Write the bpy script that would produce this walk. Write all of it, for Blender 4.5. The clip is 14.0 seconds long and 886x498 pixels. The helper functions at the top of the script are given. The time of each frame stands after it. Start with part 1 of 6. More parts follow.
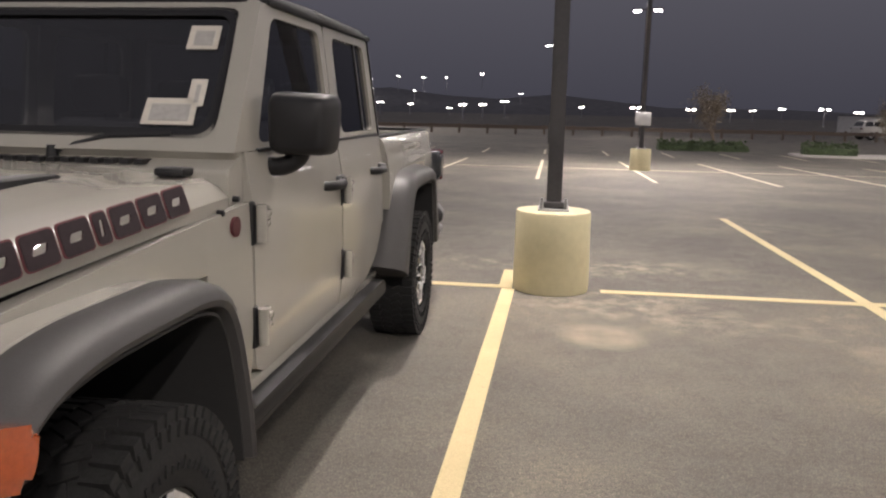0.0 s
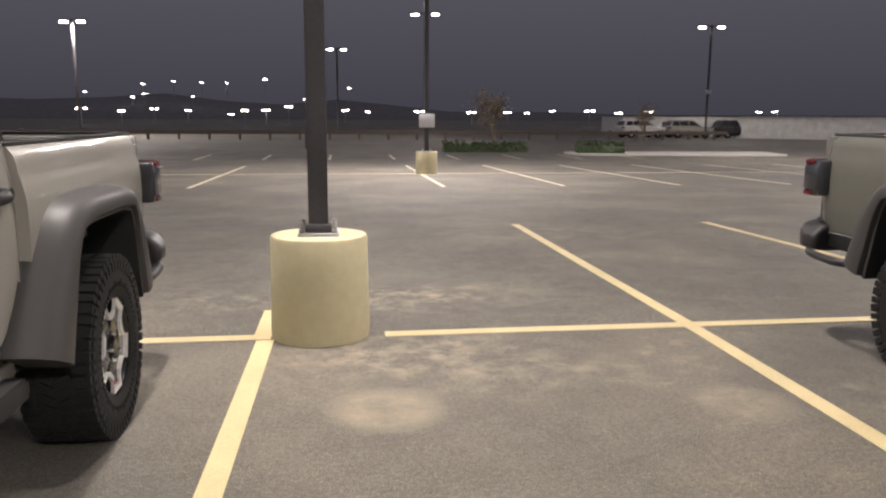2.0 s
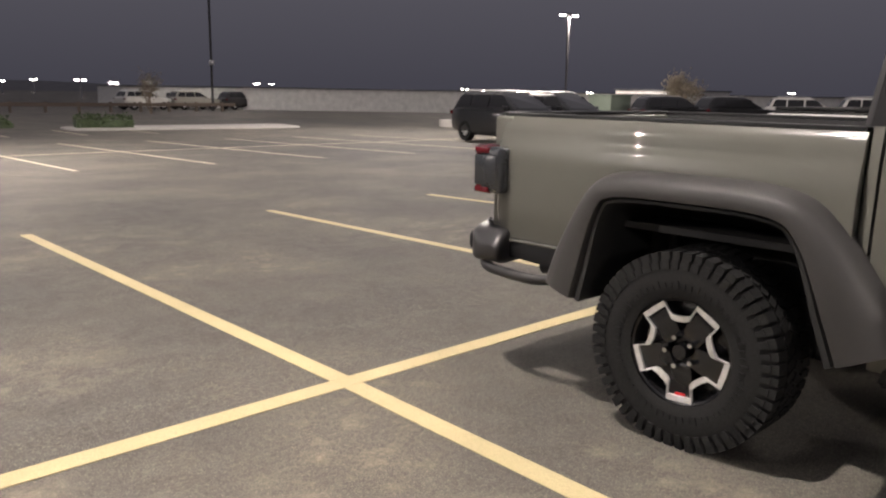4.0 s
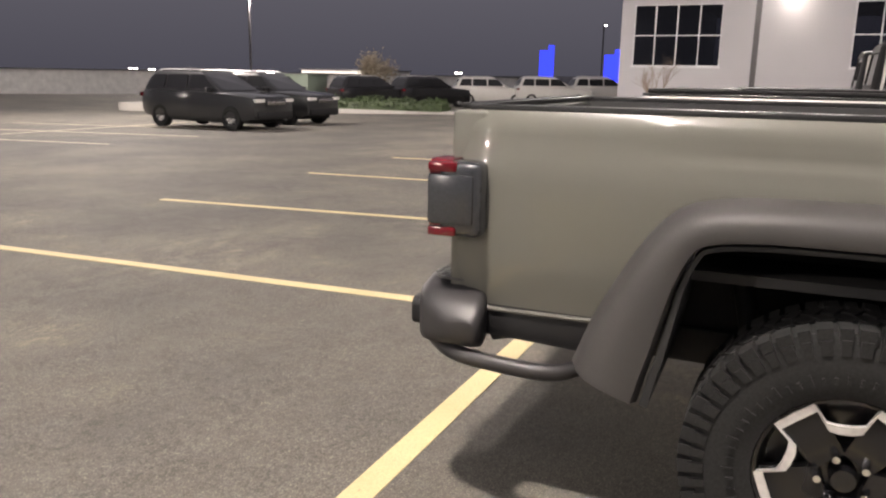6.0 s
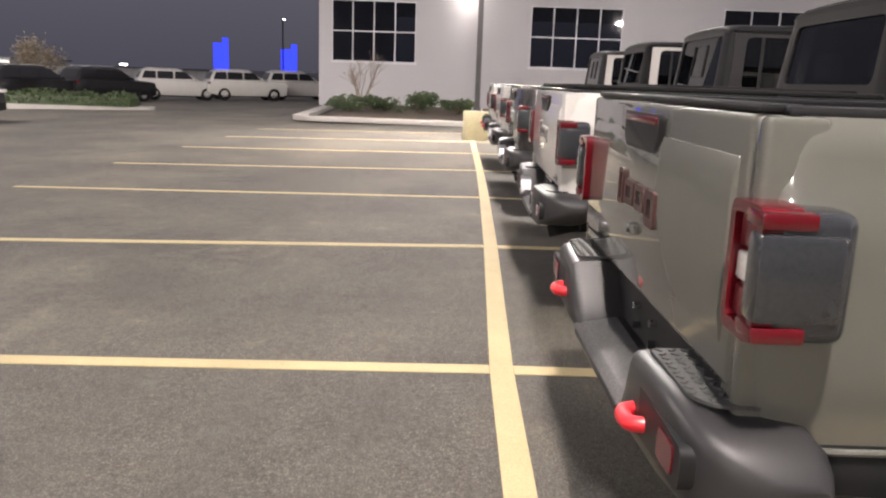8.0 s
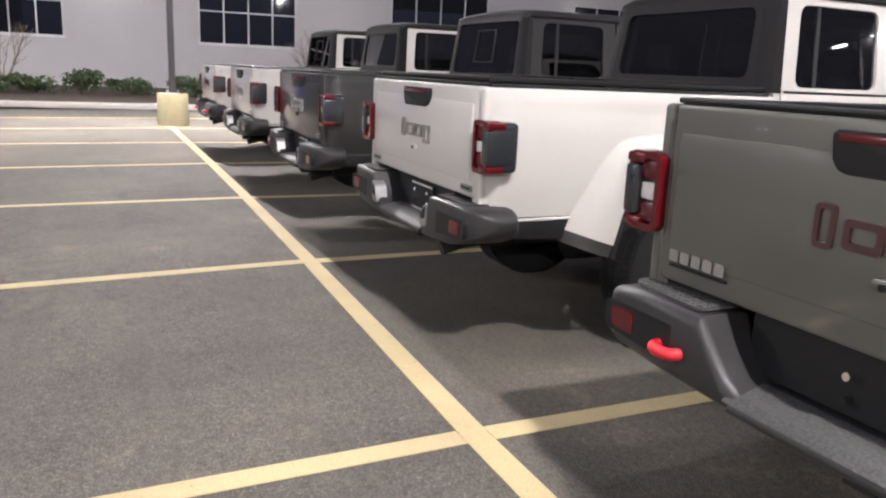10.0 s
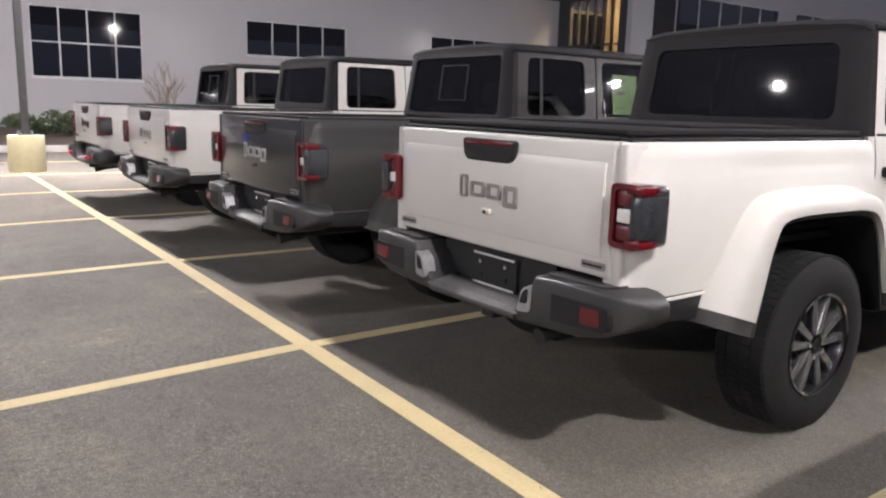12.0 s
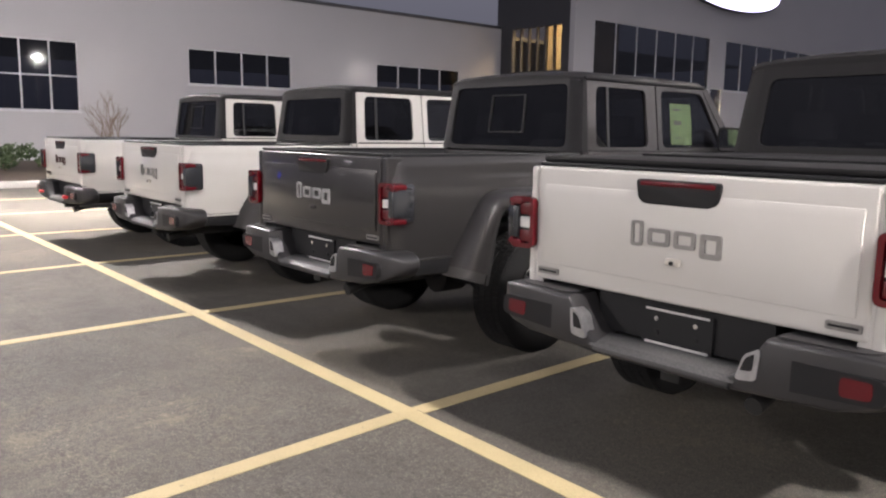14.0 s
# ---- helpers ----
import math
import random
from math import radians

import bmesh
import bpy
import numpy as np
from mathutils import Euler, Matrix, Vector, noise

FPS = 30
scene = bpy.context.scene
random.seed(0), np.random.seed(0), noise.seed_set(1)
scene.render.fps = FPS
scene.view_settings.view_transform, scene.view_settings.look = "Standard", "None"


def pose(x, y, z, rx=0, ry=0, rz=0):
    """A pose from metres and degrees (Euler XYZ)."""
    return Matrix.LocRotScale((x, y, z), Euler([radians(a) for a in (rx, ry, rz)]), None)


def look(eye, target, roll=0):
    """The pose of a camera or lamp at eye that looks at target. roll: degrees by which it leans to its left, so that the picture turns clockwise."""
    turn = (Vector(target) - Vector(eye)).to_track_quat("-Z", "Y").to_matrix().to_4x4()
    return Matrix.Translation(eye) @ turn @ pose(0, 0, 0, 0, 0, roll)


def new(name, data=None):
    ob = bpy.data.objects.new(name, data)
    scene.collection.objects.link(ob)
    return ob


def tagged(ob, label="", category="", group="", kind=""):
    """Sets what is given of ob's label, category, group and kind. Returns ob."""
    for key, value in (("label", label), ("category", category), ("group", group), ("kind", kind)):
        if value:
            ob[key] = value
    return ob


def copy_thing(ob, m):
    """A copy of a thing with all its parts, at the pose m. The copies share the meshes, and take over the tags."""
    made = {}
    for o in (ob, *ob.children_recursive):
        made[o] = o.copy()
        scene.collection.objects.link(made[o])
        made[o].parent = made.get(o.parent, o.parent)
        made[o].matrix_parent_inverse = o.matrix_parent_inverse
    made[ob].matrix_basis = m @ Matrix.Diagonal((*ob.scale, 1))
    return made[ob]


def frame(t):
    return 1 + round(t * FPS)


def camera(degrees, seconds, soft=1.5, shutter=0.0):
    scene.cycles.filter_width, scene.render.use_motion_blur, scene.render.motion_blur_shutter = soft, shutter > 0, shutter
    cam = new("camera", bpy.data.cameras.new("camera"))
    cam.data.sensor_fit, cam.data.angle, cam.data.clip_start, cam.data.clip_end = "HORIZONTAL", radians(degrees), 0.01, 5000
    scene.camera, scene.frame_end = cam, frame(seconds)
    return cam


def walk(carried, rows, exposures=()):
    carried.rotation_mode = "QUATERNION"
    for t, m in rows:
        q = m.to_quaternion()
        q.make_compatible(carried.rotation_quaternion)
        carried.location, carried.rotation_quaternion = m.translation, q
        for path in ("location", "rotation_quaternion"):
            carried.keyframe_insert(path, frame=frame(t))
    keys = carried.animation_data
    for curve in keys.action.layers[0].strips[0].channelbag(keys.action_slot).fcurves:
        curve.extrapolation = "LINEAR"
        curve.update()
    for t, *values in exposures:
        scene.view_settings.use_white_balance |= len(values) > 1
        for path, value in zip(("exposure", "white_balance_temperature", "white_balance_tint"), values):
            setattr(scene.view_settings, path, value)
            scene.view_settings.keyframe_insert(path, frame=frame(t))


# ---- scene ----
cam = camera(59.4, 14.0, soft=2.2)
PATH = [
    (0, (0.349, -6.503, 1.497), (0.081, -4.553, 1.139), 1.1),
    (0.5, (0.494, -6.316, 1.516), (-0.116, -4.453, 1.118), 1.0),
    (1, (0.486, -5.937, 1.509), (0.051, -4.027, 1.109), 2.2),
    (1.5, (0.49, -5.515, 1.469), (0.435, -3.546, 1.122), 0.2),
    (2, (0.534, -4.999, 1.432), (0.789, -3.044, 1.093), 0.3),
    (2.5, (0.63, -4.53, 1.418), (1.241, -2.657, 1.073), 0.6),
    (3, (0.686, -4.033, 1.413), (1.564, -2.276, 1.034), 0.2),
    (3.5, (0.764, -3.536, 1.443), (1.814, -1.881, 1.044), 0.5),
    (4, (0.78, -3.006, 1.424), (2.112, -1.567, 1.028), 1.0),
    (6.3, (1.551, -1.008, 1.402), (3.373, -0.305, 0.973), 1.0),
    (6.5, (1.623, -0.846, 1.386), (3.475, -0.221, 0.961), 1.0),
    (7, (1.787, -0.457, 1.388), (3.697, -0.054, 0.956), 1.0),
    (7.5, (2.001, -0.111, 1.392), (3.935, 0.156, 0.957), 1.4),
    (8, (2.287, 0.255, 1.354), (4.242, 0.281, 0.93), 2.0),
    (8.5, (2.516, 0.577, 1.348), (4.45, 0.331, 0.903), 2.6),
    (10.8, (3.883, 1.561, 1.392), (5.55, 0.543, 0.963), 2.0),
    (11, (4.015, 1.627, 1.393), (5.648, 0.555, 0.968), 1.9),
    (11.5, (4.287, 1.791, 1.417), (5.876, 0.648, 1.007), 1.4),
    (12, (4.611, 1.862, 1.431), (6.214, 0.723, 1.066), 1.6),
    (12.5, (4.919, 2.004, 1.434), (6.537, 0.874, 1.107), 1.3),
    (13, (5.206, 2.182, 1.454), (6.815, 1.036, 1.147), 0.9),
    (13.5, (5.452, 2.257, 1.452), (7.042, 1.081, 1.158), 0.4),
    (14, (5.613, 2.342, 1.458), (7.119, 1.06, 1.162), 0.9),
]
EXPOSE = ((0, 0.1, 6500, 15), (2.5, 0.04, 6500, 15), (4.2, 0.15, 6600, 15), (6.5, 0.6, 6700, 15), (8.7, 0.5, 6300, 15), (10.8, 0.5, 6000, 15), (14, 0.68, 6200, 15))
walk(cam, [(t, look(eye, target, roll)) for t, eye, target, roll in PATH], EXPOSE)

# ---------------------------------------------------------------- world and lamps
world = bpy.data.worlds.new("night")
scene.world = world
world.use_nodes = True
wn = world.node_tree
_c = wn.nodes.new("ShaderNodeTexCoord")
_z = wn.nodes.new("ShaderNodeSeparateXYZ")
_r = wn.nodes.new("ShaderNodeValToRGB")
wn.links.new(_c.outputs["Generated"], _z.inputs[0])
wn.links.new(_z.outputs[2], _r.inputs[0])
_r.color_ramp.elements[0].position, _r.color_ramp.elements[0].color = 0.0, (0.20, 0.20, 0.255, 1)
_r.color_ramp.elements[1].position, _r.color_ramp.elements[1].color = 0.45, (0.86, 0.83, 0.91, 1)
_e = _r.color_ramp.elements.new(0.18)
_e.color = (0.36, 0.355, 0.42, 1)
wn.links.new(_r.outputs[0], wn.nodes["Background"].inputs[0])
wn.nodes["Background"].inputs[1].default_value = 0.25

LAMP = (1.0, 0.925, 0.84)


def area_lamp(name, place, target, watts, sx, sy, color=LAMP, spread=170):
    d = bpy.data.lights.new(name, "AREA")
    d.shape, d.size, d.size_y, d.energy, d.color, d.spread = "RECTANGLE", sx, sy, watts, color, radians(spread)
    o = new(name, d)
    o.matrix_world = look(place, target)
    return o


# ---------------------------------------------------------------- materials
def mat(name):
    m = bpy.data.materials.new(name)
    m.use_nodes = True
    return m, m.node_tree.nodes, m.node_tree.links, m.node_tree.nodes["Principled BSDF"]


def noise_node(n, l, scale, detail=4, rough=0.55, coord="Object", vec=None):
    t = n.new("ShaderNodeTexNoise")
    t.inputs["Scale"].default_value, t.inputs["Detail"].default_value, t.inputs["Roughness"].default_value = scale, detail, rough
    if vec is None:
        c = n.new("ShaderNodeTexCoord")
        vec = c.outputs[coord]
    l.new(vec, t.inputs["Vector"])
    return t


def ramp(n, l, fac, stops):
    r = n.new("ShaderNodeValToRGB")
    while len(r.color_ramp.elements) < len(stops):
        r.color_ramp.elements.new(0.5)
    for e, (p, c) in zip(r.color_ramp.elements, stops):
        e.position, e.color = p, (*c, 1) if len(c) == 3 else c
    l.new(fac, r.inputs[0])
    return r


def mixc(n, l, fac, a, b, kind="MIX"):
    m = n.new("ShaderNodeMix")
    m.data_type, m.blend_type = "RGBA", kind
    for i, v in ((0, fac), (6, a), (7, b)):
        if isinstance(v, (int, float)):
            m.inputs[i].default_value = v
        elif isinstance(v, tuple):
            m.inputs[i].default_value = (*v, 1)
        else:
            l.new(v, m.inputs[i])
    return m.outputs[2]


def bump(n, l, p, h, strength, dist):
    b = n.new("ShaderNodeBump")
    b.inputs["Strength"].default_value, b.inputs["Distance"].default_value = strength, dist
    l.new(h, b.inputs["Height"])
    l.new(b.outputs[0], p.inputs["Normal"])
    return b


def simple(name, col, rough=0.5, metal=0.0, grain=40.0, amount=0.12, relief=0.0, coat=0.0, large=1.5):
    """A surface with fine grain and large soft variation round one base colour."""
    m, n, l, p = mat(name)
    a = noise_node(n, l, grain, 3)
    b = noise_node(n, l, large, 3)
    lo = tuple(c * (1 - amount) for c in col)
    hi = tuple(min(1, c * (1 + amount)) for c in col)
    c1 = ramp(n, l, a.outputs[0], ((0.3, lo), (0.7, hi)))
    c2 = ramp(n, l, b.outputs[0], ((0.3, (1 - amount,) * 3), (0.7, (1, 1, 1))))
    l.new(mixc(n, l, 1.0, c1.outputs[0], c2.outputs[0], "MULTIPLY"), p.inputs["Base Color"])
    r = ramp(n, l, b.outputs[0], ((0.25, (max(0.02, rough - 0.08),) * 3), (0.75, (min(1, rough + 0.08),) * 3)))
    l.new(r.outputs[0], p.inputs["Roughness"])
    p.inputs["Metallic"].default_value = metal
    p.inputs["Coat Weight"].default_value = coat
    p.inputs["Coat Roughness"].default_value = 0.04
    if relief:
        bump(n, l, p, a.outputs[0], relief, min(0.004, 0.12 / grain))
    return m


DUST = ((1.0, 1.1, 1.4, 0.6, 0.85), (0.9, -0.45, 1.1, 0.6, 0.9), (3.27, -1.8, 0.2, 0.85, 0.9), (-0.5, 1.1, 0.8, 0.5, 0.6), (1.7, -0.9, 1.0, 0.5, 0.5), (6.3, 3.2, 1.6, 1.2, 0.4), (3.2, 4.5, 2.0, 1.0, 0.35), (8.6, 2.0, 1.4, 0.8, 0.35))


def asphalt_material():
    m, n, l, p = mat("asphalt")
    c = n.new("ShaderNodeTexCoord").outputs["Object"]
    fine = noise_node(n, l, 140, 3, 0.7, vec=c)
    mid = noise_node(n, l, 6.0, 5, 0.65, vec=c)
    big = noise_node(n, l, 0.55, 6, 0.6, vec=c)
    vast = noise_node(n, l, 0.09, 3, 0.5, vec=c)
    col = ramp(n, l, fine.outputs[0], ((0.28, (0.042, 0.039, 0.034)), (0.52, (0.094, 0.088, 0.077)), (0.74, (0.27, 0.25, 0.215)))).outputs[0]
    worn = ramp(n, l, big.outputs[0], ((0.34, (0.74, 0.74, 0.75)), (0.5, (0.98, 0.97, 0.95)), (0.68, (1.26, 1.23, 1.16)))).outputs[0]
    col = mixc(n, l, 1.0, col, worn, "MULTIPLY")
    area = ramp(n, l, vast.outputs[0], ((0.35, (0.85, 0.85, 0.86)), (0.65, (1.15, 1.13, 1.08)))).outputs[0]
    col = mixc(n, l, 1.0, col, area, "MULTIPLY")
    dust = n.new("ShaderNodeMath")
    dust.operation = "MULTIPLY"
    k1 = ramp(n, l, mid.outputs[0], ((0.5, (0, 0, 0)), (0.68, (1, 1, 1)))).outputs[0]
    k2 = ramp(n, l, big.outputs[0], ((0.52, (0, 0, 0)), (0.68, (0.55, 0.55, 0.55)))).outputs[0]
    l.new(k1, dust.inputs[0]), l.new(k2, dust.inputs[1])
    col = mixc(n, l, dust.outputs[0], col, (0.30, 0.255, 0.19))
    grit = ramp(n, l, noise_node(n, l, 38, 4, 0.75, vec=c).outputs[0], ((0.3, (0.62, 0.62, 0.62)), (0.52, (1, 1, 1)), (0.72, (1.42, 1.38, 1.3)))).outputs[0]
    col = mixc(n, l, 1.0, col, grit, "MULTIPLY")
    # dusty round patches left by puddles
    wob = noise_node(n, l, 3.0, 5, 0.7, vec=c)
    for px, py, rad, amt in ((0.74, -1.34, 0.27, 0.55), (2.55, -1.45, 0.24, 0.32)):
        d = n.new("ShaderNodeVectorMath")
        d.operation = "DISTANCE"
        flat = n.new("ShaderNodeVectorMath")
        flat.operation = "MULTIPLY"
        flat.inputs[1].default_value = (1, 1, 0)
        l.new(c, flat.inputs[0]), l.new(flat.outputs[0], d.inputs[0])
        d.inputs[1].default_value = (px, py, 0)
        s = n.new("ShaderNodeMath")
        s.operation = "MULTIPLY_ADD"
        l.new(wob.outputs[0], s.inputs[0])
        s.inputs[1].default_value = 0.22
        l.new(d.outputs["Value"], s.inputs[2])
        k = ramp(n, l, s.outputs[0], ((rad * 0.5, (amt * 0.6,) * 3), (rad * 0.8 + 0.08, (amt,) * 3), (rad + 0.17, (0, 0, 0)))).outputs[0]
        w = n.new("ShaderNodeMath")
        w.operation = "MULTIPLY"
        l.new(k, w.inputs[0])
        l.new(ramp(n, l, mid.outputs[0], ((0.35, (0.45, 0.45, 0.45)), (0.6, (1.2, 1.2, 1.2)))).outputs[0], w.inputs[1])
        col = mixc(n, l, w.outputs[0], col, (0.31, 0.265, 0.19))
    # broken dusty crust round the pole base and where tyres turn
    crust = noise_node(n, l, 4.5, 8, 0.72, vec=c)
    broken = ramp(n, l, crust.outputs[0], ((0.46, (0, 0, 0)), (0.56, (0.35, 0.35, 0.35)), (0.66, (0.8, 0.8, 0.8)))).outputs[0]
    for px, py, sx, sy, amt in DUST:
        flat = n.new("ShaderNodeVectorMath")
        flat.operation = "MULTIPLY_ADD"
        flat.inputs[1].default_value, flat.inputs[2].default_value = (1 / sx, 1 / sy, 0), (-px / sx, -py / sy, 0)
        l.new(c, flat.inputs[0])
        d = n.new("ShaderNodeVectorMath")
        d.operation = "LENGTH"
        l.new(flat.outputs[0], d.inputs[0])
        k = ramp(n, l, d.outputs["Value"], ((0.2, (amt,) * 3), (1.0, (0, 0, 0)))).outputs[0]
        w = n.new("ShaderNodeMath")
        w.operation = "MULTIPLY"
        l.new(k, w.inputs[0]), l.new(broken, w.inputs[1])
        col = mixc(n, l, w.outputs[0], col, (0.34, 0.29, 0.215))
    l.new(col, p.inputs["Base Color"])
    l.new(ramp(n, l, mid.outputs[0], ((0.3, (0.72,) * 3), (0.7, (0.93,) * 3))).outputs[0], p.inputs["Roughness"])
    bump(n, l, p, fine.outputs[0], 0.5, 0.005)
    return m


def line_material(name, col):
    """Road paint, worn through to the asphalt in small spots."""
    m, n, l, p = mat(name)
    a = noise_node(n, l, 26, 6, 0.75)
    b = noise_node(n, l, 1.8, 4)
    g = noise_node(n, l, 160, 2)
    base = ramp(n, l, b.outputs[0], ((0.3, tuple(k * 0.82 for k in col)), (0.7, col))).outputs[0]
    base = mixc(n, l, 1.0, base, ramp(n, l, g.outputs[0], ((0.3, (0.8, 0.8, 0.8)), (0.6, (1, 1, 1)))).outputs[0], "MULTIPLY")
    hole = ramp(n, l, a.outputs[0], ((0.63, (0, 0, 0)), (0.7, (0.8, 0.8, 0.8)))).outputs[0]
    l.new(mixc(n, l, hole, base, (0.12, 0.11, 0.095)), p.inputs["Base Color"])
    p.inputs["Roughness"].default_value = 0.75
    bump(n, l, p, g.outputs[0], 0.5, 0.003)
    return m


def emit(name, col, strength):
    m, n, l, p = mat(name)
    p.inputs["Base Color"].default_value = (*col, 1)
    p.inputs["Emission Color"].default_value = (*col, 1)
    p.inputs["Emission Strength"].default_value = strength
    return m


def glass_material(name, tint, rough=0.02, gloss=0.05):
    """A tinted pane: what is behind shows through, dimmed, under a mirror gloss that grows at a glance."""
    m, n, l, p = mat(name)
    n.remove(p)
    tr, gl, mx, lw = n.new("ShaderNodeBsdfTransparent"), n.new("ShaderNodeBsdfGlossy"), n.new("ShaderNodeMixShader"), n.new("ShaderNodeLayerWeight")
    tr.inputs[0].default_value = (*tint, 1)
    gl.inputs["Roughness"].default_value = rough
    lw.inputs["Blend"].default_value = 0.5
    pw, ma = n.new("ShaderNodeMath"), n.new("ShaderNodeMath")
    pw.operation, ma.operation = "POWER", "MULTIPLY_ADD"
    pw.inputs[1].default_value, ma.inputs[1].default_value, ma.inputs[2].default_value = 5.0, 1 - gloss, gloss
    l.new(lw.outputs["Facing"], pw.inputs[0]), l.new(pw.outputs[0], ma.inputs[0])
    l.new(ma.outputs[0], mx.inputs[0]), l.new(tr.outputs[0], mx.inputs[1]), l.new(gl.outputs[0], mx.inputs[2])
    l.new(mx.outputs[0], n["Material Output"].inputs[0])
    return m


def paint_material(name, col, flake=0.0, rough=0.32):
    """Car paint under clear coat, with fine dust."""
    m, n, l, p = mat(name)
    a = noise_node(n, l, 900, 2)
    b = noise_node(n, l, 2.2, 4)
    c1 = ramp(n, l, a.outputs[0], ((0.35, tuple(k * (1 - flake) for k in col)), (0.65, tuple(min(1, k * (1 + flake)) for k in col)))).outputs[0]
    c2 = ramp(n, l, b.outputs[0], ((0.3, (0.94, 0.94, 0.93)), (0.7, (1, 1, 1)))).outputs[0]
    l.new(mixc(n, l, 1.0, c1, c2, "MULTIPLY"), p.inputs["Base Color"])
    p.inputs["Metallic"].default_value = 0.25 if flake > 0.1 else 0.0
    p.inputs["Roughness"].default_value = rough
    p.inputs["Specular IOR Level"].default_value = 0.12
    p.inputs["Coat Weight"].default_value = 0.8
    l.new(ramp(n, l, b.outputs[0], ((0.3, (0.015,) * 3), (0.75, (0.05,) * 3))).outputs[0], p.inputs["Coat Roughness"])
    return m


M_ASPHALT = asphalt_material()
M_YELLOW = line_material("yellow_line_paint", (0.58, 0.475, 0.26))
M_PALE = line_material("pale_line_paint", (0.62, 0.55, 0.41))
M_BASE = simple("yellow_painted_concrete", (0.50, 0.45, 0.285), 0.75, grain=14, amount=0.05, relief=0.15)
M_KERB = simple("kerb_concrete", (0.42, 0.40, 0.37), 0.85, relief=0.4)
M_POLE = simple("bronze_pole_paint", (0.045, 0.043, 0.045), 0.45)
M_STEEL = simple("galvanised_steel", (0.42, 0.42, 0.43), 0.4, 0.9)
M_GREYBOX = simple("grey_enamel", (0.55, 0.55, 0.56), 0.5)
M_HEAD = emit("lamp_lens", (1.0, 0.96, 0.9), 60)
M_FARHEAD = emit("far_lamp_lens", (1.0, 0.95, 0.88), 30)
M_PANEL = simple("pale_grey_satin_panel", (0.47, 0.46, 0.475), 0.7, grain=60, amount=0.05, relief=0.0, large=0.4, coat=0.3)
M_PANEL.node_tree.nodes["Principled BSDF"].inputs["Coat Roughness"].default_value = 0.17
M_CHARCOAL = simple("charcoal_cladding", (0.045, 0.045, 0.05), 0.6)
M_COPING = simple("metal_coping", (0.10, 0.10, 0.105), 0.45, 0.3)
M_ALU = simple("white_window_frame", (0.62, 0.62, 0.63), 0.45)
M_SOIL = simple("bark_mulch", (0.09, 0.065, 0.045), 0.95, grain=25, amount=0.4, relief=0.8)
M_WINGLASS = glass_material("building_glass", (0.34, 0.35, 0.38), 0.03, 0.08)
M_BAYGLASS = glass_material("clear_bay_glass", (0.7, 0.68, 0.64), 0.02, 0.05)
M_SIGN = emit("lit_sign_face", (0.80, 0.72, 1.0), 2.2)
M_INT = simple("interior_wall", (0.42, 0.34, 0.22), 0.8)
M_BLUE = emit("blue_tower_light", (0.03, 0.05, 1.0), 1.3)
M_HILL = simple("dark_hillside", (0.10, 0.10, 0.11), 1.0, grain=0.3, amount=0.3)
M_WOOD = simple("weathered_rail", (0.16, 0.125, 0.1), 0.85)
M_FARWALL = simple("far_white_wall", (0.72, 0.71, 0.68), 0.8, grain=2)
M_GREEN = simple("green_enamel_cabinet", (0.20, 0.24, 0.19), 0.6)

# ---------------------------------------------------------------- mesh helpers


def finish(bm, smooth=40):
    bmesh.ops.recalc_face_normals(bm, faces=bm.faces)
    me = bpy.data.meshes.new("mesh")
    bm.to_mesh(me)
    bm.free()
    if smooth:
        me.shade_smooth()
        me.set_sharp_from_angle(angle=radians(smooth))
    return me


def part(name, bm, material, parent=None, label="", smooth=40):
    """Links a bmesh (or a finished mesh) as one object, under a thing or a part if given."""
    me = finish(bm, smooth) if isinstance(bm, bmesh.types.BMesh) else bm
    if not me.materials:
        me.materials.append(material)
    o = new(name, me)
    if parent is not None:
        o.parent = parent
    if label:
        o["label"] = label
    return o


def structure(name, bm, material, label="", parent=None, smooth=40):
    return tagged(part(name, bm, material, parent, label, smooth), kind="structure", category=name.split("_")[0])


def box(bm, x0, x1, y0, y1, z0, z1, bevel=0.0, seg=2, m=None):
    v = bmesh.ops.create_cube(bm, size=1)["verts"]
    t = Matrix.Translation(((x0 + x1) / 2, (y0 + y1) / 2, (z0 + z1) / 2)) @ Matrix.Diagonal((abs(x1 - x0), abs(y1 - y0), abs(z1 - z0), 1))
    bmesh.ops.transform(bm, matrix=t, verts=v)
    if bevel:
        es = list({e for q in v for e in q.link_edges})
        r = bmesh.ops.bevel(bm, geom=es, offset=bevel, segments=seg, affect="EDGES", profile=0.5)
        v = list({q for f in r["faces"] for q in f.verts} | {q for q in v if q.is_valid})
    if m is not None:
        bmesh.ops.transform(bm, matrix=m, verts=[q for q in v if q.is_valid])
    return v


def boxbm(*a, **k):
    bm = bmesh.new()
    box(bm, *a, **k)
    return bm


def cyl(bm, c, r0, r1, h, seg=24, axis="Z", cap=True):
    v = bmesh.ops.create_cone(bm, cap_ends=cap, segments=seg, radius1=r0, radius2=r1, depth=h)["verts"]
    rot = {"Z": Matrix(), "X": Matrix.Rotation(radians(90), 4, "Y"), "Y": Matrix.Rotation(radians(-90), 4, "X")}[axis]
    bmesh.ops.transform(bm, matrix=Matrix.Translation(c) @ rot, verts=v)
    return v


